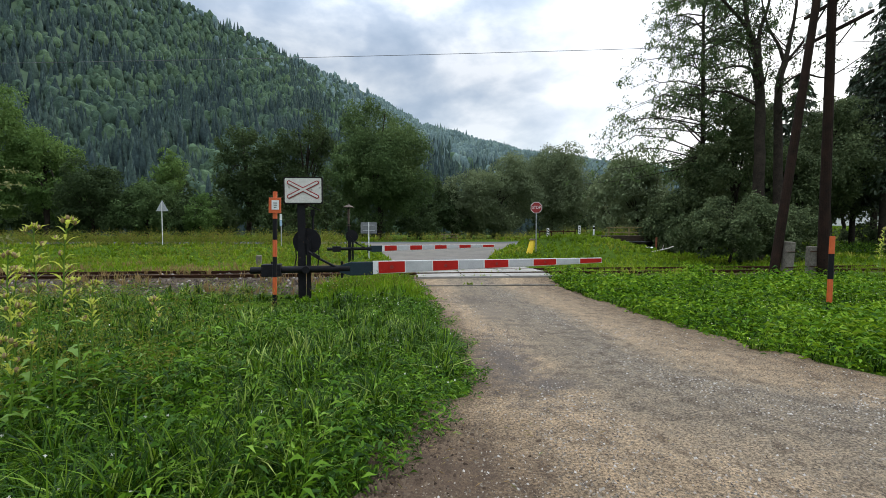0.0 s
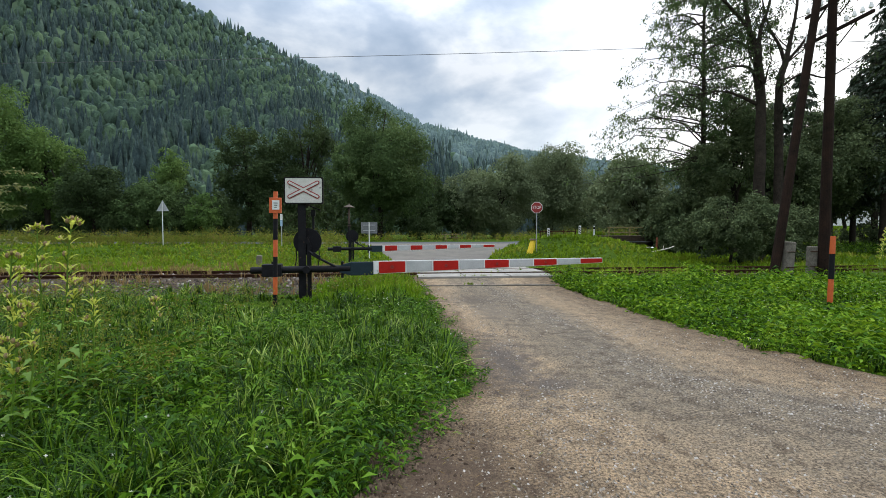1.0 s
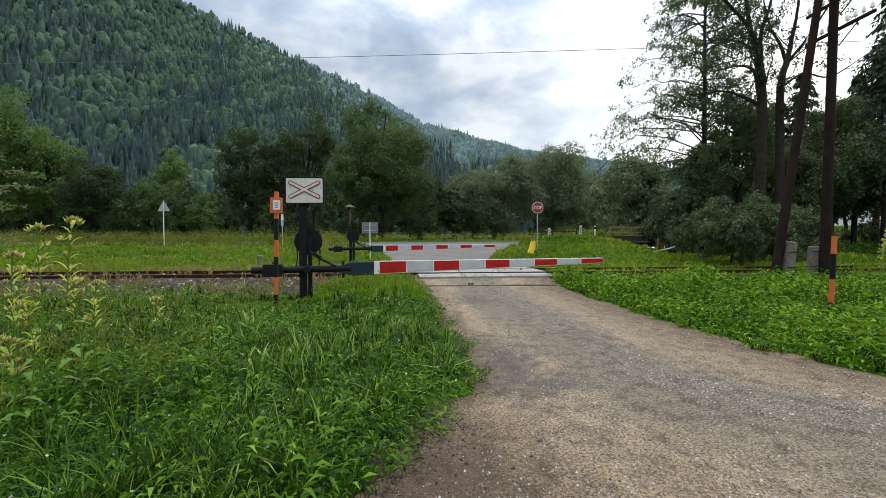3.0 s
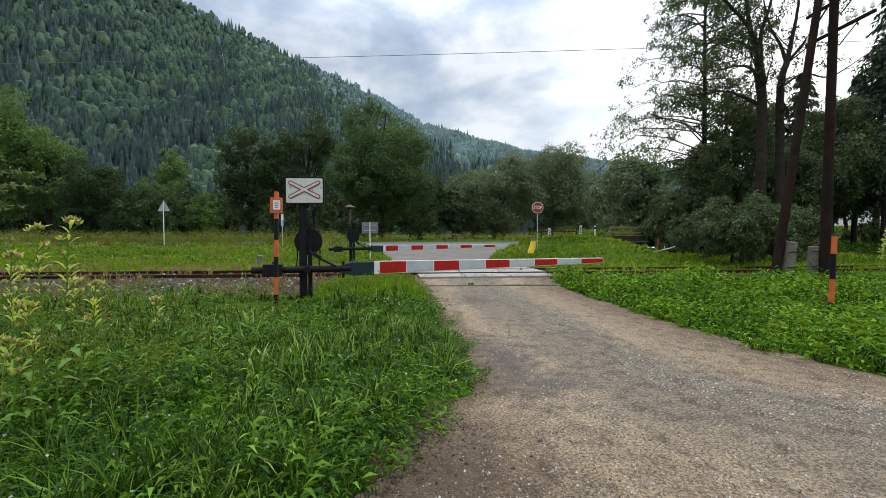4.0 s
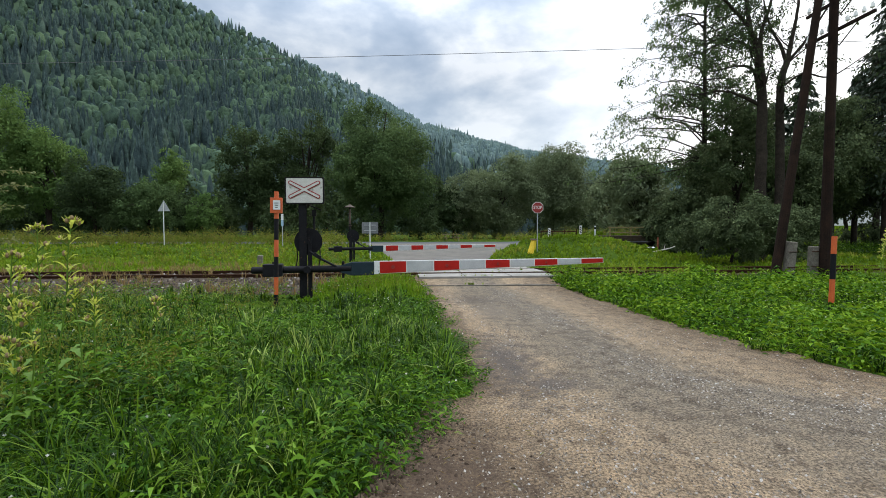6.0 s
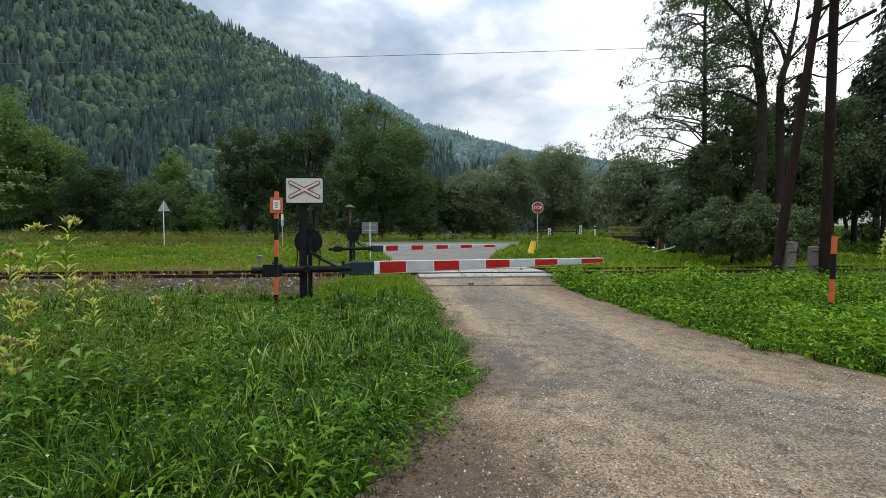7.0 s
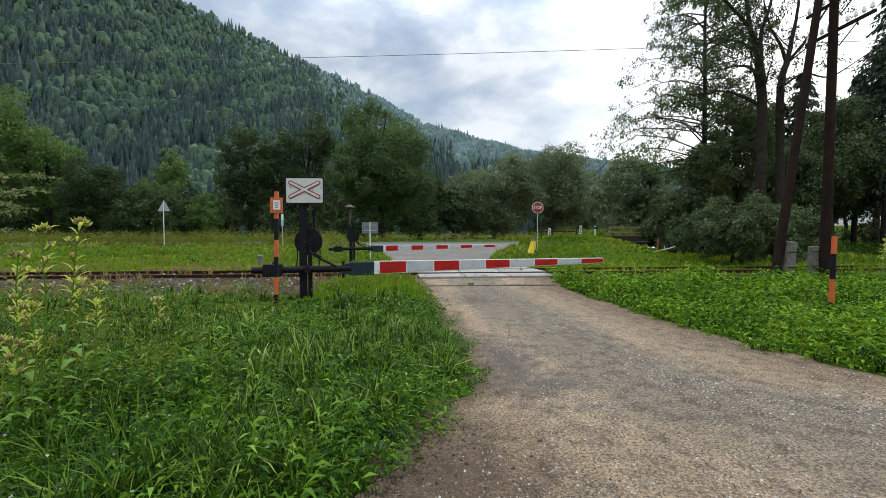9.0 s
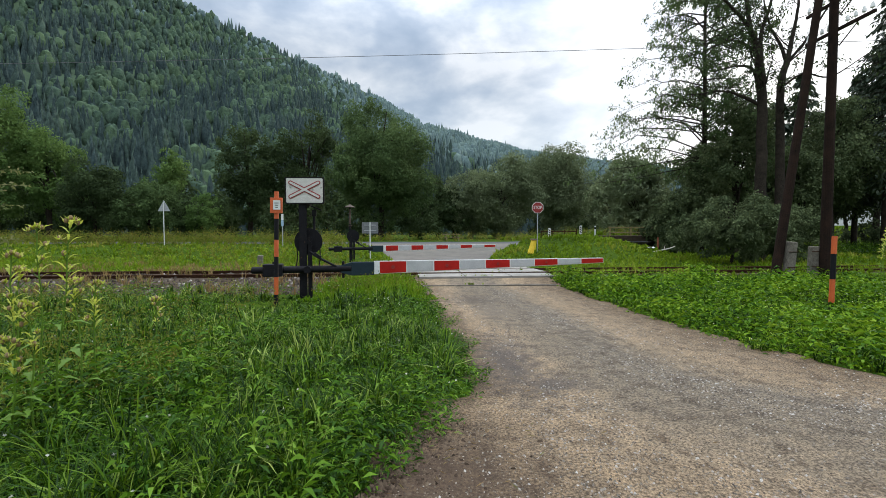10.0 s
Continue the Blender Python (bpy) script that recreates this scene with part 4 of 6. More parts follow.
t0 = Matrix.Translation((0, 15.75, 0)) @ Matrix.Rotation(TRACK, 4, "Z")


def rail(offset):
    """A flat-bottomed rail: foot, web and worn head."""
    bm = bmesh.new()
    n = 60
    prof = [(-0.06, 0), (0.06, 0), (0.06, 0.015), (0.012, 0.03), (0.012, 0.10), (0.034, 0.11), (0.034, 0.145), (-0.034, 0.145), (-0.034, 0.11), (-0.012, 0.10), (-0.012, 0.03), (-0.06, 0.015)]
    rings = []
    for i in range(n + 1):
        x = -60 + 110 * i / n
        y = offset
        rings.append([bm.verts.new(t0 @ Vector((x, y + a, 0.105 + b))) for a, b in prof])
    for a, b in zip(rings, rings[1:]):
        for k in range(len(prof)):
            bm.faces.new((a[k], a[(k + 1) % len(prof)], b[(k + 1) % len(prof)], b[k]))
    ob = part("rail", bm, M_RAIL)
    return tagged(ob, "rusty brown steel rail on timber sleepers", "rail", "rails of the track")


rail(-0.75)
rail(0.75)
bm = bmesh.new()
box(bm, 0.26, 2.5, 0.16, None, 0.012)
me_sleeper = bpy.data.meshes.new("sleeper")
bm.to_mesh(me_sleeper)
bm.free()
me_sleeper.materials.append(M_SLEEPER)
sleepers = thing("track_bed", t0, "row of dark timber railway sleepers in ballast", "track", kind="structure")
for k in range(-46, 34):
    x = k * 0.65
    if -2.6 < x < 3.4:
        continue
    s = new("sleeper", me_sleeper)
    s.parent = sleepers
    s.matrix_local = pose(x + rng.normal() * 0.03, rng.normal() * 0.03, 0.035, 0, 0, rng.normal() * 1.2)


def stones(name, spots, size, material, label, category, seed):
    """Loose angular stones, each a lopsided roof of six faces."""
    r = np.random.default_rng(seed)
    n = len(spots)
    base = np.array([(1, 0, -0.4), (-1, 0, -0.4), (0, 1, -0.4), (0, -1, -0.4), (0.3, 0.1, 0.9), (-0.4, -0.1, 0.8)], dtype=float)
    tri = np.array([(0, 2, 4), (2, 5, 4), (2, 1, 5), (1, 3, 5), (3, 4, 5), (3, 0, 4)])
    a = r.uniform(0, 2 * math.pi, n)
    v = base[None] * r.uniform(0.6, 1.3, (n, 6, 1)) * (size * r.uniform(0.5, 1.5, n))[:, None, None] * np.array([1, 0.8, 0.6])
    c, s = np.cos(a)[:, None], np.sin(a)[:, None]
    v = np.stack([v[..., 0] * c - v[..., 1] * s, v[..., 0] * s + v[..., 1] * c, v[..., 2]], -1) + spots[:, None, :]
    f = (tri[None] + (np.arange(n) * 6)[:, None, None]).reshape(-1, 3)
    return tagged(new(name, mesh_np(name, v.reshape(-1, 3), f, material)), label, category, kind="stuff")


r = np.random.default_rng(7)
n = 17000
bx = r.uniform(-32, 14, n)
off = np.where(bx < -3.4, r.uniform(-4.0, 1.6, n), r.normal(0, 0.9, n))
by = track_y(bx) + off
keep = (bx < road_left(by) - 0.2) & ((np.abs(off) > 0.95) | (r.random(n) < 0.45))
bx, by = bx[keep], by[keep]
stones("ballast", np.stack([bx, by, height(bx, by) + 0.02 * r.random(len(bx))], 1), 0.06, M_ROCK, "grey-brown ballast stones along the track", "ballast", 8)

# concrete slabs between and beside the rails in the road
slabs = thing("crossing_slabs", t0, "weathered pale concrete slabs with weedy joints", "level crossing", kind="structure")
for (ya, yb, za) in ((-1.75, -0.80, 0.215), (-0.68, -0.01, 0.245), (0.01, 0.68, 0.245), (0.80, 1.75, 0.235)):
    for k in range(3):
        bm = bmesh.new()
        box(bm, 1.475, yb - ya, 0.16, None, 0.015)
        s = part("slab", bm, M_CONCRETE, slabs)
        s.matrix_local = pose(-0.2 + k * 1.5, (ya + yb) / 2, za - 0.08, rng.normal() * 0.4, rng.normal() * 0.3, 0)

# ---- barriers ----
BOOM_YAW = 12.8


def barrier(m, label, board):
    b = thing("level_crossing_barrier", m, label, "barrier", "barriers of the crossing")
    # two channel uprights with a gap
    for k, (dx, w) in enumerate(((-0.085, 0.17), (0.075, 0.09))):
        bm = bmesh.new()
        hgt = 2.45 if (k == 0 and board) else 1.55
        for sy in (-0.06, 0.06):
            box(bm, w, 0.012, hgt, pose(dx, sy, hgt / 2 - 0.05))
        box(bm, 0.012, 0.12, hgt, pose(dx - w / 2, 0, hgt / 2 - 0.05))
        part("upright", bm, M_BLACK, b)
    bm = bmesh.new()
    box(bm, 0.46, 0.36, 0.06, pose(0, 0, -0.06), 0.01)
    part("foot_plate", bm, M_OLDCONC, b)
    # winding drum with rim and spokes
    bm = bmesh.new()
    c = Vector((0.03, 0.12, 1.40))
    rod(bm, c + Vector((0, -0.05, 0)), c + Vector((0, 0.09, 0)), 0.30, 0.30, 28)
    rod(bm, c + Vector((0, -0.07, 0)), c + Vector((0, -0.05, 0)), 0.33, 0.33, 28)
    rod(bm, c + Vector((0, 0.09, 0)), c + Vector((0, 0.11, 0)), 0.33, 0.33, 28)
    rod(bm, c + Vector((0, -0.2, 0)), c + Vector((0, 0.15, 0)), 0.06, 0.06, 14)
    part("winding_drum", bm, M_BLACK, b)
    # chains that hang from the drum
    for dx in (-0.28, 0.26):
        bm = bmesh.new()
        bent(bm, [(c.x + dx, 0.12, 1.35), (c.x + dx + 0.02, 0.12, 1.0), (c.x + dx - 0.03, 0.12, 0.72)], 0.014)
        part("chain", bm, M_BLACK, b)
    # bell mast
    bm = bmesh.new()
    top = 2.18 if board else 2.95
    xm = 0.17 if board else -0.13
    rod(bm, (xm, 0.10, 1.3), (xm, 0.10, top), 0.03 if board else 0.06, 0.028 if board else 0.05, 10)
    part("mast", bm, M_BLACK, b)
    bm = bmesh.new()
    if board:
        box(bm, 0.26, 0.22, 0.03, pose(xm + 0.05, 0.10, top + 0.04, 0, 22, 0), 0.008)
        box(bm, 0.10, 0.12, 0.16, pose(xm, 0.10, top - 0.08), 0.01)
    else:
        rod(bm, (xm, 0.10, top), (xm, 0.10, top + 0.12), 0.28, 0.06, 20)
        rod(bm, (xm, 0.10, top + 0.12), (xm, 0.10, top + 0.18), 0.05, 0.02, 12)
        rod(bm, (xm, 0.10, top - 0.02), (xm, 0.10, top), 0.29, 0.28, 20)
        rod(bm, (xm, 0.10, top - 0.9), (xm, 0.10, top - 0.1), 0.055, 0.055, 12)
        rod(bm, (xm, 0.10, top - 1.02), (xm, 0.10, top - 0.97), 0.11, 0.11, 12)
    part("mast_hood", bm, M_HOOD if not board else M_BLACK, b, "weathered brown conical bell hood" if not board else "small black hood")
    # pivot tube with counterweight
    zb = 0.73
    bm = bmesh.new()
    rod(bm, (-1.22, -0.14, zb), (1.05, -0.14, zb + 0.01), 0.083, 0.083, 18)
    rod(bm, (-1.24, -0.14, zb), (-1.22, -0.14, zb), 0.075, 0.083, 18)
    rod(bm, (0.02, -0.26, zb), (0.02, 0.16, zb), 0.09, 0.09, 14)
    tube_ = part("pivot_tube", bm, M_BLACK, b)
    bm = bmesh.new()
    box(bm, 0.43, 0.34, 0.29, pose(-0.76, -0.14, zb), 0.015)
    rod(bm, (-0.76, -0.14, zb + 0.14), (-0.76, -0.14, zb + 0.2), 0.02, 0.02, 8)
    part("counterweight", bm, M_BLACK, tube_)
    # lifting strut, hinge lug
    bm = bmesh.new()
    bent(bm, [(0.08, -0.2, 1.16), (0.35, -0.22, 0.98), (0.72, -0.18, 0.78)], 0.028, 8)
    box(bm, 0.20, 0.05, 0.09, pose(0.25, -0.22, 1.06, 0, 32, 0), 0.006)
    part("strut", bm, M_BLACK, b)
    bm = bmesh.new()
    box(bm, 0.06, 0.05, 0.40, pose(0.86, -0.14, zb - 0.02), 0.006)
    rod(bm, (0.86, -0.2, zb + 0.16), (0.86, -0.08, zb + 0.16), 0.035, 0.035, 10)
    part("hinge_lug", bm, M_BLACK, b)
    # the boom: holder, then striped panels that taper
    bm = bmesh.new()
    box(bm, 0.56, 0.13, 0.33, pose(1.33, -0.14, zb + 0.0), 0.01)
    box(bm, 0.26, 0.11, 0.17, pose(0.93, -0.14, zb), 0.0, 1.9)
    for sx in (1.12, 1.54):
        for sz in (-0.13, 0.13):
            rod(bm, (sx, -0.215, zb + sz), (sx, -0.20, zb + sz), 0.014, 0.014, 8)
    part("boom_holder", bm, M_NAVY, b, "dark blue sheet-metal boom holder")
    x, end = 1.61, 7.97

    def hh(q):
        return 0.325 - 0.185 * (q - 1.61) / (end - 1.61)

    bm = bmesh.new()
    m0 = pose((x + end) / 2, -0.14, zb + 0.02)
    box(bm, end - x, 0.075, hh(x), m0, 0.0, hh(end) / hh(x))
    boom = part("boom", bm, M_WHITE, b, "white boom with red reflective panels")
    boom.matrix_local = pose(x, 0, zb, 0, -0.85, 0) @ pose(-x, 0, -zb)
    seg = (end - x - 0.12) / 9
    for k in range(9):
        a, q = x + 0.12 + k * seg, x + 0.12 + (k + 1) * seg
        red = k % 2 == 0
        gap = 0.034
        bm = bmesh.new()
        ha, hb = hh(a) - 0.03, hh(q) - 0.03
        box(bm, q - a - gap, 0.012, ha, pose((a + q) / 2, -0.14 - 0.0435, zb + 0.02), 0.0, hb / ha)
        p = part("panel", bm, M_RED if red else M_PANEL, boom, "red reflective panel" if red else "greyish white panel")
        if red and k < 8:
            bm = bmesh.new()
            rod(bm, ((a + q) / 2, -0.200, zb + 0.02), ((a + q) / 2, -0.1895, zb + 0.02), ha * 0.17, ha * 0.15, 14)
            part("reflector", bm, M_REFL, boom, "round dark red reflector")
    return b


M_HOOD = surface("weathered_tin", (0.030, 0.020, 0.015), (0.095, 0.066, 0.048), 7, 50, 0.7, spec=0.25)
M_REFL = surface("dark_reflector", (0.16, 0.010, 0.008), (0.24, 0.018, 0.012), 12, 80, 0.3)
near_barrier = barrier(pose(-3.32, 10.8, -0.02, 0, 0, BOOM_YAW), "lowered red and white barrier with black winding post", True)
far_barrier = barrier(pose(-4.82, 23.6, float(height(-4.82, 23.6)) + 0.0, 0, 0, BOOM_YAW), "lowered red and white barrier with conical bell hood", False)


# ---- signs ----
def outline_board(w, h, r, t):
    """A plate with rounded corners, standing in the xz plane, centred."""
    bm = bmesh.new()
    pts = []
    for cx, cz, a0 in ((w / 2 - r, h / 2 - r, 0), (-w / 2 + r, h / 2 - r, 90), (-w / 2 + r, -h / 2 + r, 180), (w / 2 - r, -h / 2 + r, 270)):
        for k in range(5):
            a = radians(a0 + 90 * k / 4)
            pts.append((cx + r * math.cos(a), cz + r * math.sin(a)))
    fa = bm.faces.new([bm.verts.new((x, -t / 2, z)) for x, z in pts])
    ex = bmesh.ops.extrude_face_region(bm, geom=[fa])
    bmesh.ops.translate(bm, vec=(0, t, 0), verts=[g for g in ex["geom"] if isinstance(g, bmesh.types.BMVert)])
    bmesh.ops.recalc_face_normals(bm, faces=bm.faces)
    return bm


def capsule(length, w, t):
    return outline_board(length, w, w / 2 - 0.0005, t)


M_SIGNRED = surface("sign_red", (0.19, 0.010, 0.009), (0.26, 0.015, 0.013), 6, 50, 0.4, bump=0.03)
M_BOARDWHITE = surface("dirty_sign_white", (0.40, 0.39, 0.35), (0.56, 0.55, 0.51), 3.5, 40, 0.55, bump=0.03, spec=0.25, wear=(0.26, 0.25, 0.21), wear_amount=0.03)
M_DARKEDGE = surface("dark_edge", (0.008, 0.008, 0.008), (0.022, 0.020, 0.018), 6, 50, 0.8, spec=0.1)


def cross_board(m):
    s = thing("crossing_sign", m, "white board with red-edged saint andrew cross", "sign")
    part("rim", outline_board(0.93, 0.65, 0.04, 0.036), M_DARKEDGE, s, "dark metal rim")
    o = part("plate", outline_board(0.865, 0.585, 0.03, 0.034), M_BOARDWHITE, s)
    o.location = (0, -0.006, 0)
    for k, a in enumerate((27, -27)):
        red = part("cross_arm", capsule(0.84, 0.10, 0.008), M_SIGNRED, s, "red cross arm")
        red.matrix_local = pose(0, -0.0275 - 0.004 * k, 0.02, 0, a, 0)
    for k, a in enumerate((27, -27)):
        wh = part("cross_stripe", capsule(0.79, 0.052, 0.008), M_BOARDWHITE, s, "white stripe inside the cross")
        wh.matrix_local = pose(0, -0.037 - 0.002 * k, 0.02, 0, a, 0)
    return s


def on_near(x, y, z):
    return near_barrier.matrix_world @ pose(x, y, z, 0, 0, -10)


cross_board(on_near(-0.03, -0.10, 2.63))


def stop_sign(x, y):
    z = float(height(x, y))
    s = thing("stop_sign", pose(x, y, z, 0, 0, -3), "red octagonal stop sign on a grey pole", "sign")
    bm = bmesh.new()
    rod(bm, (0, 0.03, -0.1), (0, 0.03, 2.85), 0.032, 0.032, 12)
    part("pole", bm, M_GREY, s)
    for name, rad, mat, dy in (("rim", 0.365, M_WHITE, 0.0), ("plate", 0.335, M_SIGNRED, -0.004)):
        bm = bmesh.new()
        c = (0, dy, 2.66)
        rod(bm, (0, dy + 0.005, 2.66), (0, dy - 0.008, 2.66), rad, rad, 8)
        bmesh.ops.rotate(bm, cent=c, matrix=Matrix.Rotation(radians(22.5), 3, "Y"), verts=bm.verts)
        part(name, bm, mat, s, "white rim" if name == "rim" else "red octagon")
    cu = bpy.data.curves.new("lettering", "FONT")
    cu.body, cu.size, cu.align_x, cu.align_y, cu.extrude = "STOP", 0.27, "CENTER", "CENTER", 0.002
    tmp = new("lettering_source", cu)
    me = bpy.data.meshes.new_from_object(tmp.evaluated_get(bpy.context.evaluated_depsgraph_get()))
    bpy.data.objects.remove(tmp)
    me.materials.clear()
    me.materials.append(M_WHITE)
    o = new("lettering", me)
    o.parent = s
    o.matrix_local = pose(0, -0.016, 2.66, 90, 0, 0)
    o.scale = (0.78, 1.0, 1.0)
    tagged(o, "white capital letters")
    return s


stop_sign(5.75, 27)


def snow_pole(m, h, plate, label):
    s = thing("snow_pole", m, label, "marker pole", "snow poles by the road")
    cuts = [0, 0.13, 0.44, 0.77, 1.0] if not plate else [0, 0.12, 0.27, 0.445, 0.59, 0.77, 1.0]
    for k, (a, b) in enumerate(zip(cuts, cuts[1:])):
        orange = (len(cuts) - 2 - k) % 2 == 0
        bm = bmesh.new()
        rod(bm, (0, 0, h * a - (0.1 if k == 0 else 0)), (0, 0, h * b), 0.048, 0.046, 14)
        part("band", bm, M_ORANGE if orange else M_BLACK, s, "faded orange band" if orange else "black band")
    if plate:
        bm = box(bmesh.new(), 0.26, 0.03, 0.33, pose(0.02, -0.06, 2.22), 0.006)
        part("plate", bm, M_ORANGE, s, "orange board")
        bm = box(bmesh.new(), 0.155, 0.01, 0.20, pose(0.035, -0.082, 2.23), 0.002)
        part("notice", bm, M_WHITE, s, "small white notice")
        for k in range(3):
            bm = box(bmesh.new(), 0.09 - 0.02 * k, 0.003, 0.016, pose(0.035, -0.089, 2.27 - 0.045 * k))
            part("bar", bm, M_DARKEDGE, s)
    return s


snow_pole(pose(-3.62, 9.55, -0.04, 0, 1, 0), 2.52, True, "tall black and orange pole carrying a notice board")
snow_pole(pose(7.88, 8.95, -0.03, 0, 1, 0), 1.56, False, "short black and orange pole in the verge")


def delineator(x, y):
    s = thing("delineator_post", pose(x, y, float(height(x, y))), "white plastic roadside post with black band", "post", "roadside posts")
    bm = box(bmesh.new(), 0.14, 0.10, 0.75, pose(0, 0, 0.33), 0.02)
    part("post", bm, M_WHITE, s)
    bm = box(bmesh.new(), 0.145, 0.105, 0.2, pose(0, 0, 0.80, 0, 0, 0), 0.02)
    part("band", bm, M_BLACK, s, "black reflector band")
    bm = box(bmesh.new(), 0.14, 0.10, 0.12, pose(0, 0, 0.95), 0.02)
    part("cap", bm, M_WHITE, s)


delineator(14.75, 43)


def marker_board(x, y):
    s = thing("marker_board", pose(x, y, float(height(x, y)), 0, 0, -8), "narrow white marker board with dark diagonal stripes", "post", "marker boards by the bridge")
    part("post", rod(bmesh.new(), (0, 0.03, -0.1), (0, 0.03, 0.9), 0.03, 0.03, 8), M_GREY, s)
    part("board", outline_board(0.24, 0.82, 0.06, 0.02), M_WHITE, s).location = (0, 0, 0.66)
    for k in range(3):
        part("stripe", box(bmesh.new(), 0.20, 0.006, 0.085, pose(0, -0.015, 0.43 + 0.22 * k, 0, 38, 0)), M_DARKEDGE, s, "dark diagonal stripe")


marker_board(10.3, 43)
marker_board(13.35, 43)


def guard_fence(x, y):
    s = thing("guard_fence", pose(x, y, 0), "low rusty brown guard rail beside the main road", "fence")
    for k in range(4):
        z = float(height(x + 1.15 * k, y))
        part("post", box(bmesh.new(), 0.08, 0.08, 0.85, pose(1.15 * k, 0, z + 0.35), 0.008), M_RAIL, s)
    part("rail", box(bmesh.new(), 3.6, 0.05, 0.10, pose(1.72, -0.065, float(height(x + 1.7, y)) + 0.66), 0.01), M_RAIL, s)


guard_fence(9.6, 43.4)


def triangle_sign(x, y):
    z = float(height(x, y))
    s = thing("warning_sign", pose(x, y, z), "grey back of a triangular warning sign on a pole", "sign")
    bm = bmesh.new()
    rod(bm, (0, 0, -0.1), (0, 0, 3.3), 0.032, 0.032, 10)
    part("pole", bm, M_WHITE, s)
    bm = bmesh.new()
    rod(bm, (0, 0.04, 2.9), (0, 0.055, 2.9), 0.56, 0.56, 3)
    bmesh.ops.rotate(bm, cent=(0, 0, 2.9), matrix=Matrix.Rotation(radians(0), 3, "Y"), verts=bm.verts)
    part("plate", bm, M_GREY, s)
    return s


triangle_sign(-21.4, 34)


M_PLATE = surface("dull_plate", (0.11, 0.115, 0.118), (0.19, 0.195, 0.20), 6, 60, 0.6, metal=0.2, spec=0.3)


def board_back(x, y):
    z = float(height(x, y))
    s = thing("road_sign", pose(x, y, z, 0, 0, 4), "grey back of a rectangular sign on a pale pole", "sign")
    bm = bmesh.new()
    rod(bm, (0, -0.03, -0.1), (0, -0.03, 2.2), 0.03, 0.03, 10)
    part("pole", bm, M_WHITE, s)
    part("plate", outline_board(0.94, 0.66, 0.03, 0.02), M_PLATE, s).location = (0, 0, 1.88)
    for dz in (1.72, 2.04):
        bm = box(bmesh.new(), 0.7, 0.03, 0.04, pose(0, -0.025, dz))
        part("bracket", bm, M_GREY, s)
    return s


board_back(-4.28, 26)


# ---- timber power pole on concrete stubs ----
def a_pole():
    s = thing("power_pole", pose(12.0, 14.5, float(height(12, 14.5))), "tarred timber double pole bolted to concrete stubs", "power pole")
    bm = bmesh.new()
    rod(bm, (-1.10, 0, 0.15), (0.22, 0, 10.3), 0.145, 0.105, 16)
    part("pole", bm, M_TAR, s)
    bm = bmesh.new()
    rod(bm, (0.52, 0, 0.15), (0.56, 0, 10.3), 0.16, 0.115, 16)
    part("pole", bm, M_TAR, s)
    for x0, y0, hh_, w_, tilt in ((-0.76, -0.14, 1.28, 0.27, 4), (0.30, 0.20, 1.12, 0.24, 1)):
        bm = bmesh.new()
        box(bm, w_, 0.24, hh_ + 0.2, pose(x0, y0, hh_ / 2 - 0.1, 0, tilt, 0), 0.035)
        part("stub", bm, M_OLDCONC, s, "weathered concrete stub")
        for zc in (0.45, 0.95):
            bm = rod(bmesh.new(), (x0 - 0.16, y0 - 0.135, zc), (x0 + 0.16, y0 - 0.135, zc), 0.012, 0.012, 6)
            part("strap", bm, M_RAIL, s, "rusty strap")
    for zc in (8.1, 9.05):
        bm = box(bmesh.new(), 0.08, 2.5, 0.10, pose(0.70, 0, zc), 0.01)
        arm = part("cross_arm", bm, M_TAR, s)
        part("brace", rod(bmesh.new(), (0.70, -0.75, zc - 0.02), (0.66, -0.1, zc - 0.55), 0.018, 0.018, 6), M_TAR, arm)
        for k in (-1.15, -0.88, -0.61, -0.34, 0.34, 0.61, 0.88, 1.15):
            bm = bmesh.new()
            rod(bm, (0.70, k, zc + 0.04), (0.70, k, zc + 0.16), 0.012, 0.012, 6)
            rod(bm, (0.70, k, zc + 0.13), (0.70, k, zc + 0.22), 0.06, 0.055, 10)
            rod(bm, (0.70, k, zc + 0.22), (0.70, k, zc + 0.29), 0.042, 0.03, 10)
            part("insulator", bm, M_PORCELAIN, arm, "white porcelain insulator")
    return s


a_pole()

# overhead wire across the valley
cu = bmesh.new()
pts = [(-70 + 110 * k / 40, 31.0, 12.8 + 2.35 * k / 40 - 0.45 * math.sin(math.pi * k / 40)) for k in range(41)]
bent(cu, pts, 0.017, 5)
tagged(part("overhead_wire", cu, M_WIRE), "thin dark overhead wire spanning the valley", "wire")


# ---- bridge by the road ----
M_RAILING = surface("mossy_timber", (0.12, 0.10, 0.04), (0.26, 0.21, 0.09), 5, 50, 0.9, bump=0.5)


def bridge():
    s = thing("culvert_bridge", pose(16.2, 36.8, 0), "low dark bridge with rusty railing over a ditch", "bridge")
    bm = box(bmesh.new(), 7.0, 5.0, 0.4, pose(0, 0, 1.15), 0.03)
    part("deck", bm, M_SLEEPER, s, "dark timber deck")
    for dx in (-3.2, 2.6):
        bm = box(bmesh.new(), 0.6, 5.0, 2.2, pose(dx, 0, 0.0), 0.03)
        part("abutment", bm, M_OLDCONC, s)
    for k in range(5):
        bm = box(bmesh.new(), 0.11, 0.11, 0.9, pose(-3.2 + 1.6 * k, -2.3, 1.6), 0.01)
        part("railing_post", bm, M_RAILING, s)
    for z in (1.6, 2.0):
        bm = box(bmesh.new(), 6.8, 0.06, 0.10, pose(0, -2.36, z), 0.01)
        part("railing_bar", bm, M_RAILING, s)


bridge()


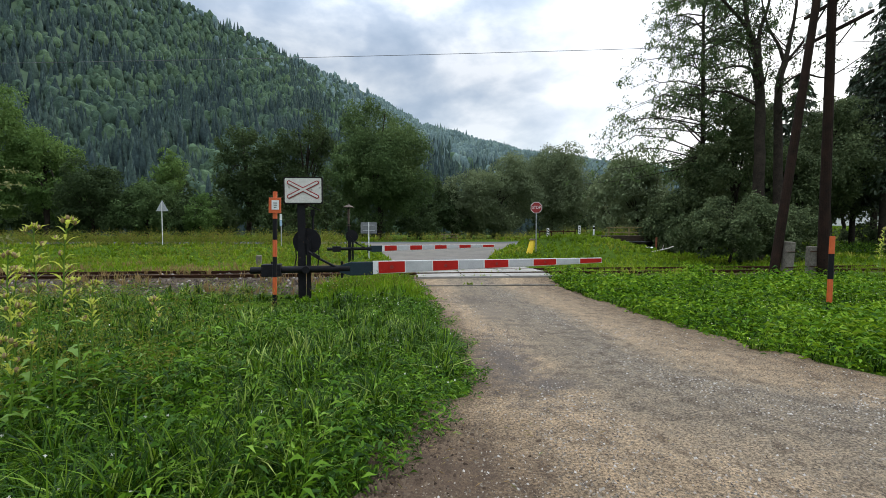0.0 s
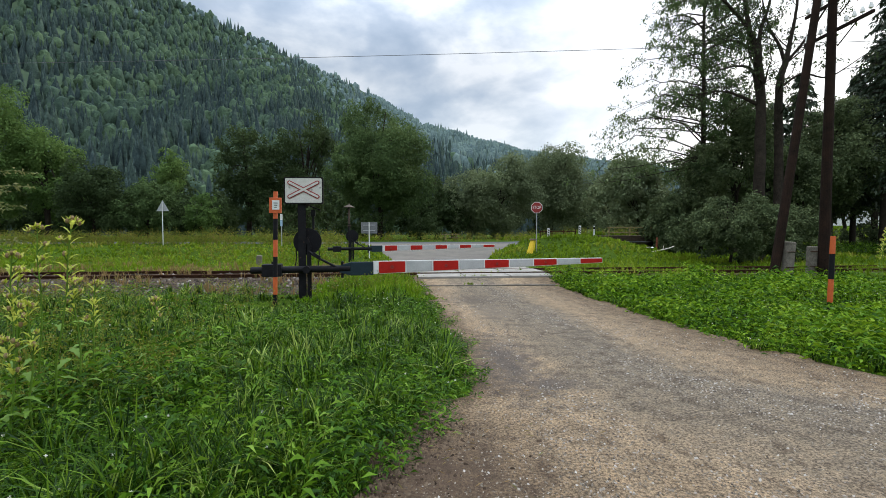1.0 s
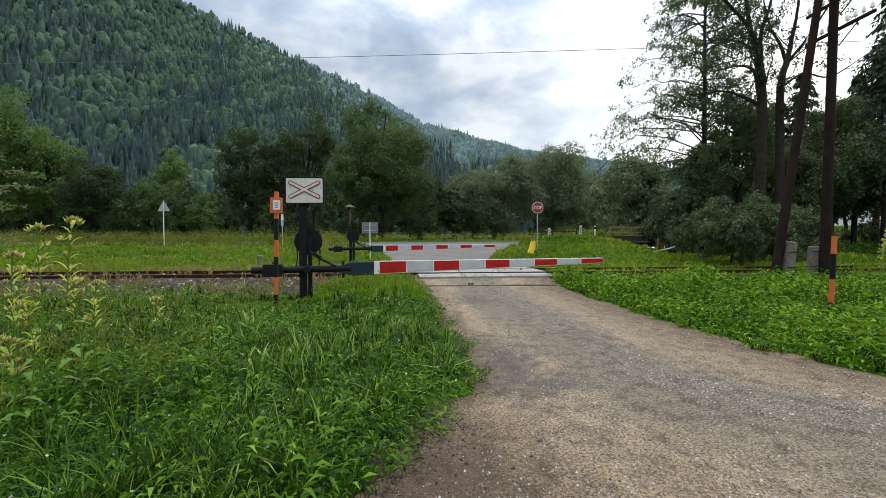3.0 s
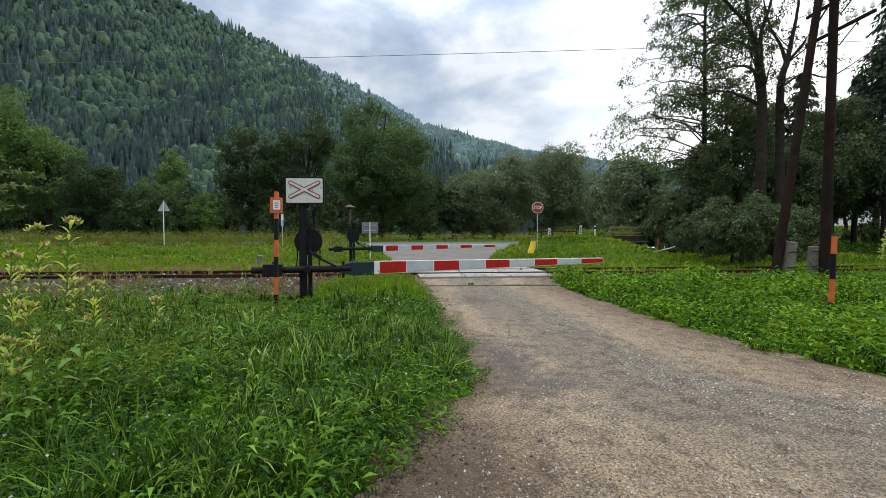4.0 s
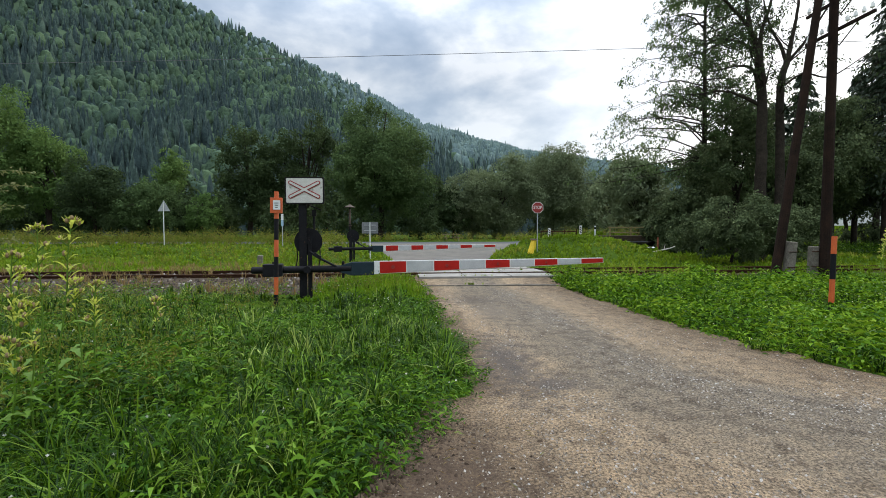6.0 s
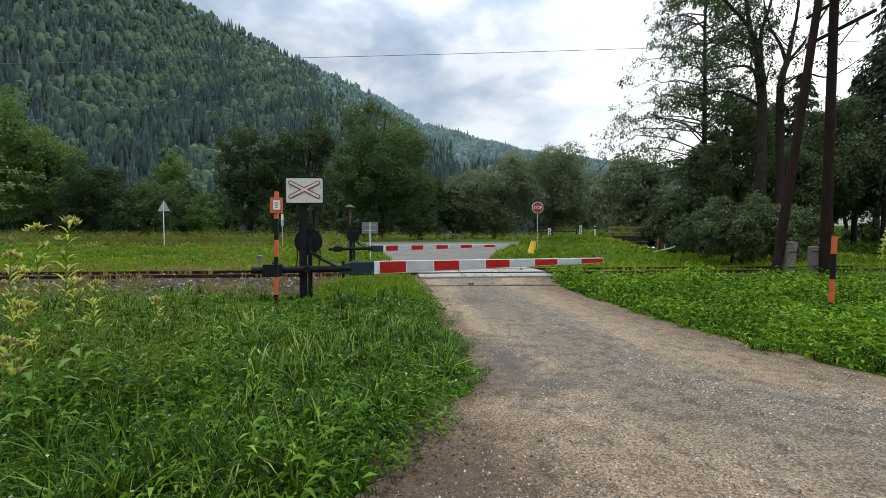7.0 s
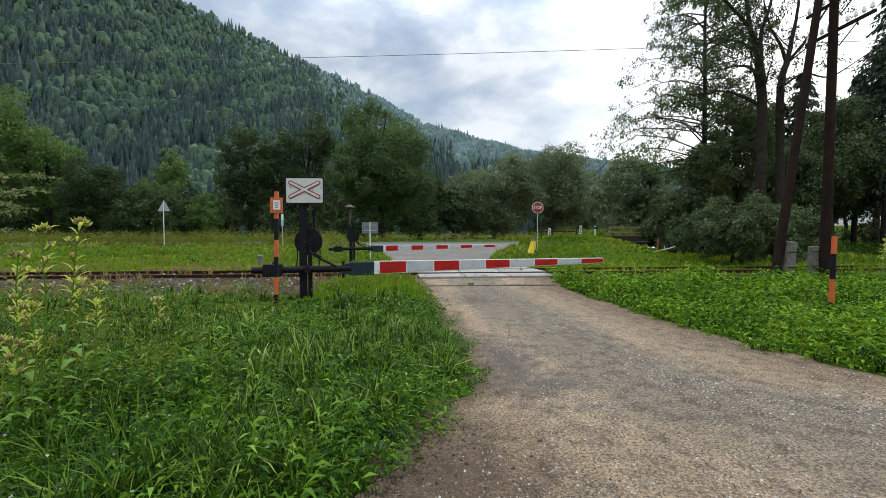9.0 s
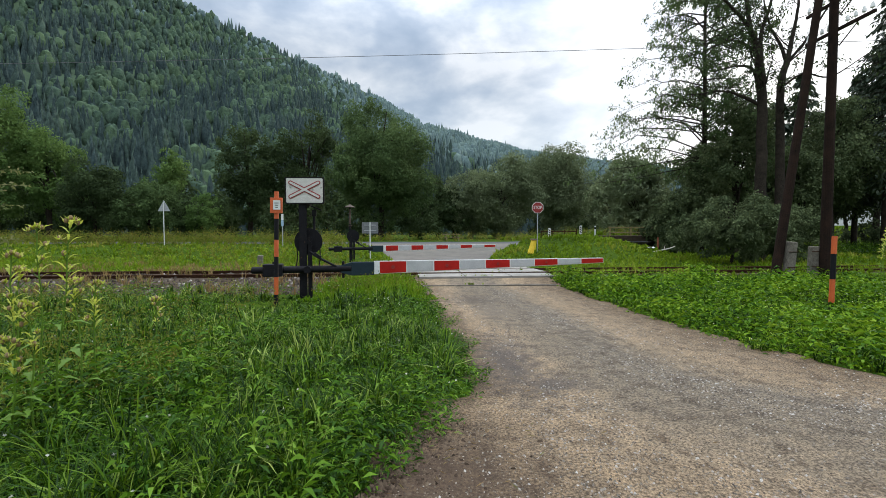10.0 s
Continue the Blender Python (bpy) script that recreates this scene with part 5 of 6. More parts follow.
def far_shed(x, y):
    s = thing("farm_building", pose(x, y, float(height(x, y)), 0, 0, -30), "long low whitewashed farm building beyond the trees", "building")
    part("wall", box(bmesh.new(), 34, 7, 3.4, pose(0, 0, 1.7)), M_WHITE, s, "whitewashed wall")
    bm = bmesh.new()
    ends = [[bm.verts.new((sx * 17.5, yy, zz)) for yy, zz in ((-4.1, 3.3), (0, 5.6), (4.1, 3.3))] for sx in (-1, 1)]
    a, b = ends
    for q in ((a[0], b[0], b[1], a[1]), (a[1], b[1], b[2], a[2]), (a[2], b[2], b[0], a[0]), (a[0], a[1], a[2]), (b[2], b[1], b[0])):
        bm.faces.new(q)
    bmesh.ops.recalc_face_normals(bm, faces=bm.faces)
    part("roof", bm, M_RAIL, s, "dark brown roof")
    for k in range(7):
        part("window", box(bmesh.new(), 0.9, 0.05, 0.8, pose(-13.5 + 4.5 * k, -3.52, 1.9)), M_DARKEDGE, s, "small dark window")


far_shed(66, 74)


def yellow_bin():
    x, y = 5.35, 26.4
    s = thing("grit_sack", pose(x, y, float(height(x, y)), 0, 4, 0), "upright yellow plastic sack beside the sign", "sack")
    bm = bmesh.new()
    rings_, seg_ = [], 22
    for k in range(12):
        g = k / 11
        ring = []
        for q in range(seg_):
            a = 2 * math.pi * q / seg_
            rad = (0.20 - 0.06 * g) * (1 + (0.13 + 0.09 * g) * math.sin(5 * a + 2.2 * g) + 0.05 * math.sin(11 * a))
            ring.append(bm.verts.new((rad * math.cos(a) - 0.10 * (1 - g), 0.7 * rad * math.sin(a), 0.82 * g + 0.03 * math.sin(3 * a) * (1 - g))))
        rings_.append(ring)
    for a, b in zip(rings_, rings_[1:]):
        for q in range(seg_):
            bm.faces.new((a[q], a[(q + 1) % seg_], b[(q + 1) % seg_], b[q]))
    bm.faces.new(rings_[-1])
    part("sack", bm, M_YELLOW, s, smooth=True)
    bm = box(bmesh.new(), 0.38, 0.28, 0.09, pose(0.0, 0, 0.86, 0, -4, 0), 0.03)
    part("fold", bm, M_WEATHERWOOD, s, "brown folded top")


yellow_bin()


def stump_post(x, y):
    s = thing("wooden_stub_post", pose(x, y, float(height(x, y)), 2, 3, 10), "short weathered wooden post in the grass", "post")
    bm = box(bmesh.new(), 0.22, 0.2, 0.62, pose(0, 0, 0.28), 0.02)
    part("post", bm, M_OLDCONC, s)


stump_post(-8.2, 19.8)


def kerb():
    s = thing("drain_edging", Matrix.Translation((1.35, 12.9, float(height(1.35, 12.9)))) @ Matrix.Rotation(0.06, 4, "Z"), "low concrete drain edging across the gravel", "drain", kind="structure")
    for k in range(4):
        bm = box(bmesh.new(), 0.98, 0.09, 0.12, pose(-1.5 + k * 1.0, 0, 0.0, 0, rng.normal() * 0.4, 0), 0.012)
        part("edging_stone", bm, M_OLDCONC, s)


kerb()


def marker_post(x, y):
    s = thing("marker_post", pose(x, y, float(height(x, y))), "slim pale marker post with a blue panel", "post")
    bm = bmesh.new()
    rod(bm, (0, 0, -0.1), (0, 0, 1.9), 0.03, 0.03, 8)
    part("post", bm, M_GREY, s)
    part("panel", box(bmesh.new(), 0.16, 0.03, 0.42, pose(0, -0.04, 1.85), 0.005), M_PALEBLUE, s, "pale blue panel")
    part("panel", box(bmesh.new(), 0.16, 0.03, 0.42, pose(0, -0.04, 2.29), 0.005), M_WHITE, s, "white panel")


M_PALEBLUE = surface("pale_blue", (0.20, 0.32, 0.45), (0.32, 0.45, 0.58), 8, 50, 0.5)
marker_post(-11.4, 31.5)


def bench(x, y):
    s = thing("picnic_table", pose(x, y, float(height(x, y)), 0, 0, 15), "small grey wooden picnic table beyond the road", "table")
    part("tabletop", box(bmesh.new(), 1.8, 0.8, 0.07, pose(0, 0, 0.75), 0.01), M_WEATHERWOOD, s)
    for dy in (-0.75, 0.75):
        part("seat", box(bmesh.new(), 1.8, 0.28, 0.06, pose(0, dy, 0.45), 0.01), M_WEATHERWOOD, s)
    for dx in (-0.65, 0.65):
        bm = bmesh.new()
        rod(bm, (dx, -0.7, -0.05), (dx, 0.15, 0.74), 0.05, 0.05, 6)
        rod(bm, (dx, 0.7, -0.05), (dx, -0.15, 0.74), 0.05, 0.05, 6)
        part("trestle", bm, M_WEATHERWOOD, s)


bench(0.9, 47.5)


def fallen_branch(x, y):
    s = thing("fallen_branch", pose(x, y, float(height(x, y)) + 0.06, 0, 0, 14), "pale bare branch lying in the meadow", "branch")
    bm = bmesh.new()
    bent(bm, [(-0.7, 0, 0.02), (-0.1, 0.05, 0.10), (0.5, 0.0, 0.22), (0.9, 0.02, 0.34)], 0.035, 7)
    rod(bm, (0.1, 0.03, 0.12), (0.3, 0.15, 0.45), 0.02, 0.008, 6)
    part("wood", bm, M_PALEWOOD, s)


M_PALEWOOD = surface("pale_wood", (0.30, 0.27, 0.22), (0.48, 0.44, 0.37), 6, 50, 0.9, bump=0.4)
fallen_branch(13.5, 27.2)


def ditch_post(x, y):
    s = thing("wooden_stake", pose(x, y, float(height(x, y)), 0, 2, 0), "slim reddish wooden stake beside the ditch", "post")
    part("stake", box(bmesh.new(), 0.10, 0.10, 1.35, pose(0, 0, 0.55), 0.012), M_REDSTAKE, s)


def litter(x, y):
    """A crumpled sheet caught in the grass."""
    s = thing("plastic_litter", pose(x, y, float(height(x, y)) + 0.12, 0, 0, 20), "crumpled white plastic caught in the grass", "litter")
    bm = bmesh.new()
    bmesh.ops.create_grid(bm, x_segments=7, y_segments=5, size=0.5)
    for v_ in bm.verts:
        a, b = v_.co.x, v_.co.y
        v_.co = Vector((a * 0.5, b * 0.4, 0.035 * math.sin(9 * a + 4 * b) + 0.03 * math.sin(13 * b - 5 * a) + 0.05))
    part("sheet", bm, M_WHITE, s)


M_REDSTAKE = surface("red_brown_stake", (0.10, 0.035, 0.02), (0.22, 0.08, 0.045), 6, 50, 0.9, bump=0.4, spec=0.1)
ditch_post(14.9, 30.8)
litter(13.0, 27.8)

# ---- grass ----
M_CLOVER = foliage("clover_white", [(0.50, 0.50, 0.42), (0.70, 0.70, 0.62)], 0.3, 0.7)


def blades(spots, h, width, per, r, spread=0.05, lean=0.5):
    """Tufts of bent tapering blades: two quads and a tip fold into five corners each."""
    n = len(spots) * per
    base = np.repeat(spots, per, 0)
    a = r.uniform(0, 2 * math.pi, n)
    hh = np.repeat(np.broadcast_to(h, (len(spots),)), per) * r.uniform(0.5, 1.25, n)
    w = np.repeat(np.broadcast_to(width, (len(spots),)), per) * r.uniform(0.7, 1.3, n)
    out = np.stack([np.cos(a), np.sin(a), 0 * a], 1)
    base = base + out * (spread * r.uniform(0, 1, n))[:, None] * np.repeat(np.broadcast_to(h, (len(spots),)), per)[:, None] * 4
    tilt = r.uniform(0.15, lean * 2, n)
    b = r.uniform(0, 2 * math.pi, n)
    way = np.stack([np.cos(b), np.sin(b), 0 * b], 1)
    turn = b + r.normal(0, 0.5, n)
    side_ = np.stack([-np.sin(turn), np.cos(turn), 0 * b], 1) * (w / 2)[:, None]
    up = np.array([0, 0, 1.0])

    def along(g):
        return base + up * (hh * (g - 0.42 * tilt * g * g))[:, None] + way * (hh * 0.75 * tilt * g * g)[:, None]

    p1, p2, tip = along(0.42), along(0.76), along(1.0)
    v = np.stack([base - side_ * 0.6, base + side_ * 0.6, p1 + side_, p1 - side_, p2 + side_ * 0.7, p2 - side_ * 0.7, tip], 1).reshape(-1, 3)
    k = np.arange(n)[:, None] * 7
    f = np.concatenate([k + [[0, 1, 2]], k + [[0, 2, 3]], k + [[3, 2, 4]], k + [[3, 4, 5]], k + [[5, 4, 6]]], 0)
    return v, f.astype(np.int32)


def scatter(x0, x1, y0, y1, per_m2, r, where):
    n = int((x1 - x0) * (y1 - y0) * per_m2)
    x, y = r.uniform(x0, x1, n), r.uniform(y0, y1, n)
    k = where(x, y)
    x, y = x[k], y[k]
    return np.stack([x, y, height(x, y) - 0.01], 1)


def in_sight(x, y):
    return np.abs(x) < y * 1.08 + 2.2


def left_side(x, y):
    wob = 0.10 * np.sin(y * 4.3) + 0.07 * np.sin(y * 9.1 + 1)
    return (x < road_left(y) - 0.02 + wob) & in_sight(x, y)


def right_side(x, y):
    wob = 0.10 * np.sin(x * 4.3) + 0.07 * np.sin(y * 9.1 + 1)
    return (x > road_right(y) + 0.02 + wob) & in_sight(x, y) & (np.hypot(x - 7.7, y - 8.7) > 0.5)


def off_track(x, y):
    o = y - track_y(x)
    return (o < np.where(x < -3.6, -3.9 + 0.35 * np.sin(x * 1.9), -1.1)) | (o > 1.2)


def off_roads(x, y):
    return ((x < road_left(y) - 0.1) | (x > road_right(y) + 0.1)) & off_track(x, y) & in_sight(x, y) & ((y < 35.6) | (y > 43))


def trim(s):
    """Shorter growth round the foot of poles and posts."""
    k = np.ones(len(s))
    for ax, ay in ((-3.62, 9.55), (7.88, 8.95), (-3.32, 10.8)):
        q = np.hypot(s[:, 0] - ax, s[:, 1] - ay)
        k = np.minimum(k, 0.35 + 0.65 * sstep(0.6, 1.3, q))
    return k


def tuft_noise(s, f=0.9):
    slow = 0.4 * np.sin(s[:, 0] * f * 2.1 + 1.3 * np.sin(s[:, 1] * f)) * np.sin(s[:, 1] * f * 1.7 + 0.5)
    quick = 0.4 * np.sin(s[:, 0] * f * 11 + 2.0 * np.sin(s[:, 1] * f * 6)) * np.sin(s[:, 1] * f * 9 + 1.5 * np.sin(s[:, 0] * f * 7))
    return (1 + slow + quick) * trim(s)


r = np.random.default_rng(61)
sets = [blades(scatter(-9, 0, -5, 1.7, 26, r, lambda x, y: x < road_left(y) - 0.1), 0.24, 0.03, 6, r)]
for (x0, x1, y0, y1, dens, h, w, per) in ((-4.5, 1, 1.7, 3.6, 210, 0.215, 0.0105, 8), (-7, 1, 3.6, 6.5, 135, 0.215, 0.013, 8), (-12, 1, 6.5, 10.5, 66, 0.16, 0.018, 8), (-16, 1, 10.5, 14.5, 30, 0.15, 0.026, 8)):
    s = scatter(x0, x1, y0, y1, dens, r, lambda x, y: left_side(x, y) & off_track(x, y))
    near_edge = np.clip((road_left(s[:, 1]) - s[:, 0]) / 0.6, 0.4, 1)
    sets.append(blades(s, h * tuft_noise(s) ** 1.3 * near_edge, w, per, r, lean=0.85))
for (x0, x1, y0, y1, dens, h, w) in ((-4.5, 0.4, 1.9, 4.5, 5.0, 0.40, 0.012), (-8, 0.4, 4.5, 8.5, 2.6, 0.38, 0.015), (-9, 0.2, 8.5, 12, 1.4, 0.34, 0.02)):
    s = scatter(x0, x1, y0, y1, dens, r, lambda x, y: left_side(x, y) & (x < road_left(y) - 0.25))
    sets.append(blades(s, h * r.uniform(0.6, 1.2, len(s)) * trim(s), w, 42, r, spread=0.07, lean=0.8))
s = scatter(-3.4, 0, 9.8, 13.6, 60, r, left_side)
bank = blades(s, 0.30 * tuft_noise(s) * np.clip((road_left(s[:, 1]) - s[:, 0]) / 0.4, 0.4, 1), 0.02, 9, r, lean=0.6)
tagged(new("bank_grass", mesh_np("bank_grass", *bank, M_SUNBANK)), "light green grass on the bank by the barrier, sunlight in its colour", "grass", kind="stuff")
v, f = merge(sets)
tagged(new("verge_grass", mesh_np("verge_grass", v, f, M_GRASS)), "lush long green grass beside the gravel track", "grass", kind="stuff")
sets = []
for (x0, x1, y0, y1, dens, h, w, per) in ((3, 10, 4.2, 8, 90, 0.14, 0.015, 7), (3, 15, 8, 14.8, 45, 0.15, 0.021, 7)):
    s = scatter(x0, x1, y0, y1, dens, r, lambda x, y: right_side(x, y) & off_track(x, y))
    sets.append(blades(s, h * tuft_noise(s), w, per, r))
v, f = merge(sets)
tagged(new("verge_grass", mesh_np("verge_grass", v, f, M_GRASS)), "short green grass and herbs by the track", "grass", kind="stuff")
sets = []
for (x0, x1, y0, y1, dens, h, w, per) in ((-26, 24, 15, 24, 10, 0.24, 0.040, 5), (-40, 32, 24, 36.2, 4.6, 0.30, 0.075, 5), (2.5, 17, 22, 35, 7, 0.2, 0.055, 5), (-60, 60, 43, 62, 1.2, 0.5, 0.16, 6)):
    s = scatter(x0, x1, y0, y1, dens, r, off_roads)
    sets.append(blades(s, h * tuft_noise(s, 0.4), w, per, r, lean=0.6))
v, f = merge(sets)
tagged(new("meadow_grass", mesh_np("meadow_grass", v, f, M_MEADOW)), "rough green meadow grass beyond the railway", "grass", kind="stuff")
# tufts in the joints of the crossing and along the drain edging
jx = r.uniform(-1.0, 3.5, 260)
jo = r.choice(np.array([-1.62, -0.73, 0.03, 0.74, -2.85]), 260)
jy = track_y(jx) + jo
keep = (np.sin(jx * 3.1 + jo * 5) + r.normal(size=260) * 0.5 > 0.3) & ((jo > -2) | (jx < 1.2))
s = np.stack([jx, jy, height(jx, jy) + 0.03], 1)[keep]
v, f = blades(s, 0.11, 0.02, 6, r, lean=0.6)
tagged(new("joint_weeds", mesh_np("joint_weeds", v, f, M_MEADOW)), "small weeds in the crossing joints", "grass", kind="stuff")
# weeds in the track right of the road
s = scatter(3.7, 26, 13.5, 21, 34, r, lambda x, y: (x > road_right(y) + 0.15) & in_sight(x, y) & ~off_track(x, y))
v, f = blades(s, 0.16 * tuft_noise(s), 0.024, 7, r, lean=0.6)
tagged(new("track_grass", mesh_np("track_grass", v, f, M_MEADOW)), "grass and weeds growing over the track", "grass", kind="stuff")
# dry stalks along the ballast
s = scatter(-18, 0, 11.2, 21, 10, r, lambda x, y: (x < road_left(y) - 0.2) & in_sight(x, y) & (np.sin(x * 1.1) + np.sin(y * 2.3 + x) > 0.2))
v, f = blades(s, 0.32, 0.02, 7, r, lean=0.4)
tagged(new("dry_grass", mesh_np("dry_grass", v, f, M_DRYGRASS)), "dry brown grass stalks along the ballast", "grass", kind="stuff")


def herbs(spots, size, r, per=9, broad=0.32, mound=1.0):
    """Low herbs: rosettes of broad pointed leaves."""
    n = len(spots) * per
    p = np.repeat(spots, per, 0) + r.normal(size=(n, 3)) * np.array([0.06, 0.06, 0.0])
    sz = np.repeat(np.broadcast_to(size, (len(spots),)), per) * r.uniform(0.6, 1.3, n)
    lump = np.repeat(tuft_noise(spots, 0.7 / mound) ** mound, per)
    p[:, 2] += sz * r.uniform(0.2, 2.2, n) * lump ** 1.6 * mound ** 0.5
    sz = sz * (0.6 + 0.4 * lump)
    a = r.uniform(0, 2 * math.pi, n)
    d = unit(np.stack([np.cos(a), np.sin(a), r.uniform(-0.1, 0.6, n)], 1))
    return leaf_cards(p, d, sz, r, broad, 0.4)


def fringe(x, y):
    return left_side(x, y) & (x > road_left(y) - 0.9)


sets = [herbs(scatter(3, 10, 4.2, 8.5, 90, r, right_side), 0.092, r, 10, 0.36), herbs(scatter(3, 17, 8.5, 14.6, 38, r, lambda x, y: right_side(x, y) & off_track(x, y)), 0.105, r, 12, 0.38)]
v, f = merge(sets)
tagged(new("low_herbs", mesh_np("low_herbs", v, f, M_WEED)), "low bright broad-leaved herbs in the verge", "plants", kind="stuff")
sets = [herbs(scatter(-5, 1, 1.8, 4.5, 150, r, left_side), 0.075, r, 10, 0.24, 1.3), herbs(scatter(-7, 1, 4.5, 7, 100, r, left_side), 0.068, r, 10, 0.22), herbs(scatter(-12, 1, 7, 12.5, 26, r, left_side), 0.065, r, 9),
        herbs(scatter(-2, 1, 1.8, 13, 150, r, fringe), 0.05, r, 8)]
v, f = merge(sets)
tagged(new("low_herbs", mesh_np("low_herbs", v, f, M_HERB)), "low dark green herbs among the long grass, darkened for shade", "plants", kind="stuff")

# yellowing tall weeds in the meadow and under the far hedge
def stalks(spots, h, r, per=26, leaf=0.1):
    n = len(spots) * per
    p = np.repeat(spots, per, 0)
    hh = np.repeat(h * r.uniform(0.6, 1.2, len(spots)), per)
    u = r.uniform(0.1, 1.0, n)
    p = p + r.normal(size=(n, 3)) * np.array([1, 1, 0]) * (0.10 + 0.10 * u)[:, None] * hh[:, None]
    p[:, 2] += u * hh
    d = unit(r.normal(size=(n, 3)) * 0.6 + np.array([0, 0, 0.5]))
    return leaf_cards(p, d, leaf * r.uniform(0.6, 1.4, n), r, 0.35, 0.2)


sets = [stalks(scatter(-20, -4.8, 24, 33, 2.2, r, lambda x, y: off_roads(x, y) & (np.sin(x * 0.9 + 2) + np.sin(y * 1.3) > -0.3)), 0.9, r),
        stalks(scatter(-44, -10, 43.5, 47, 1.6, r, lambda x, y: in_sight(x, y) & (np.sin(x * 1.3) > -0.4)), 1.3, r, 30, 0.16),
        stalks(scatter(-48, -8, 34.0, 36.2, 9.0, r, in_sight), 0.95, r, 38, 0.12),
        stalks(scatter(-24, -5, 17.5, 25, 1.8, r, lambda x, y: off_roads(x, y) & (np.sin(x * 0.7) + np.sin(y * 1.1 + 0.6 * x) > -0.3)), 0.45, r, 34, 0.06),
        stalks(scatter(-9, 24, 43.3, 50, 1.2, r, in_sight), 0.9, r, 26, 0.16),
        stalks(scatter(-3.1, -0.5, 10.4, 13.8, 16, r, lambda x, y: off_roads(x, y)), 0.42, r, 22, 0.05),
        stalks(scatter(-7.5, -3.2, 5.2, 9.5, 7, r, lambda x, y: off_roads(x, y) & (np.sin(x * 1.7) + np.sin(y * 2.1) > -0.2)), 0.5, r, 46, 0.045),
        stalks(scatter(-13, -3.4, 8.6, 12.0, 6, r, lambda x, y: off_roads(x, y) & (np.sin(x * 2.3 + 1) + np.sin(y * 1.7 + x) > 0.1)), 0.5, r, 40, 0.045),
        stalks(scatter(-4.6, -2.2, 3.5, 5.4, 16, r, lambda x, y: in_sight(x, y) & (x < -2.0 - 0.12 * y)), 0.5, r, 60, 0.042)]
v, f = merge(sets)
tagged(new("tall_weeds", mesh_np("tall_weeds", v, f, M_YELLOWWEED)), "yellowing tall weeds in the rough meadow", "plants", kind="stuff")

v, f = stalks(scatter(23, 62, 31.5, 35.9, 4.5, r, in_sight), 0.85, r, 34, 0.14)
tagged(new("field_herbs", mesh_np("field_herbs", v, f, M_HERB)), "dark green herbs along the shaded field edge", "plants", kind="stuff")

# white clover in the verges
sets = []
for x0, x1, y0, y1, dens, where in ((-6, 1, 2, 9, 3.0, left_side), (-3, 1, 8, 13, 4.0, left_side), (3.5, 12, 4.5, 13, 2.0, right_side)):
    s = scatter(x0, x1, y0, y1, dens, r, where)
    n = len(s) * 14
    p = np.repeat(s, 14, 0)
    o = unit(r.normal(size=(n, 3)))
    p[:, 2] += 0.17
    sets.append(leaf_cards(p, o, 0.013, r, 0.6, 0.0))
v, f = merge(sets)
tagged(new("clover_flowers", mesh_np("clover_flowers", v, f, M_CLOVER)), "small white clover flowers among the grass", "flowers", kind="stuff")

# loose grit on the track
n = 36000
gy = 2.2 + 12 * r.random(n) ** 1.6
gx = r.uniform(-1, 7, n)
k = (gx > road_left(gy) + 0.05) & (gx < road_right(gy) - 0.05) & (np.abs(gx) < gy * 1.05)
gx, gy = gx[k], gy[k]
stones("grit", np.stack([gx, gy, height(gx, gy) + 0.026], 1), 0.0068, M_GRIT, "loose grey grit on the gravel track", "gravel", 9)
# larger pale pebbles, swept into drifts beside the wheel tracks
n = 70000
gy = 2.2 + 11 * r.random(n) ** 1.4
gx = r.uniform(-1, 7, n)
lane_at = (gx - road_left(gy)) / (road_right(gy) - road_left(gy))
drift = np.exp(-((lane_at - 0.52) / 0.15) ** 2) + 0.6 * np.exp(-((lane_at - 0.14) / 0.06) ** 2) + 0.12
drift = drift * (0.6 + 0.4 * np.sin(gy * 1.9 + 2 * np.sin(gx * 2.3)))
k = (lane_at > 0.02) & (lane_at < 0.98) & (np.abs(gx) < gy * 1.05) & (r.random(n) < drift)
gx, gy = gx[k], gy[k]
stones("pebbles", np.stack([gx, gy, height(gx, gy) + 0.028], 1), 0.0095, M_PEBBLE, "larger pale pebbles drifted along the gravel track", "gravel", 10)


# crumbled earth and bits of straw where wheels have torn the verge
n = 1500
ey = r.uniform(2.1, 3.6, n)
ex = road_left(ey) + r.exponential(0.13, n) - 0.14
stones("earth_clods", np.stack([ex, ey, height(ex, ey) + 0.022], 1), 0.022, M_EARTH, "crumbled brown earth along the torn verge", "earth", 15)
n = 260
ey = r.uniform(2.2, 5.5, n)
ex = road_left(ey) + r.exponential(0.5, n)
a = r.uniform(0, 2 * math.pi, n)
d = np.stack([np.cos(a), np.sin(a), 0.1 * r.random(n)], 1)
v, f = leaf_cards(np.stack([ex, ey, height(ex, ey) + 0.034], 1), d, 0.05 * r.uniform(0.5, 1.8, n), r, 0.09, 0.05)
tagged(new("straw", mesh_np("straw", v, f, M_DRYGRASS)), "scattered dry straw on the gravel", "straw", kind="stuff")


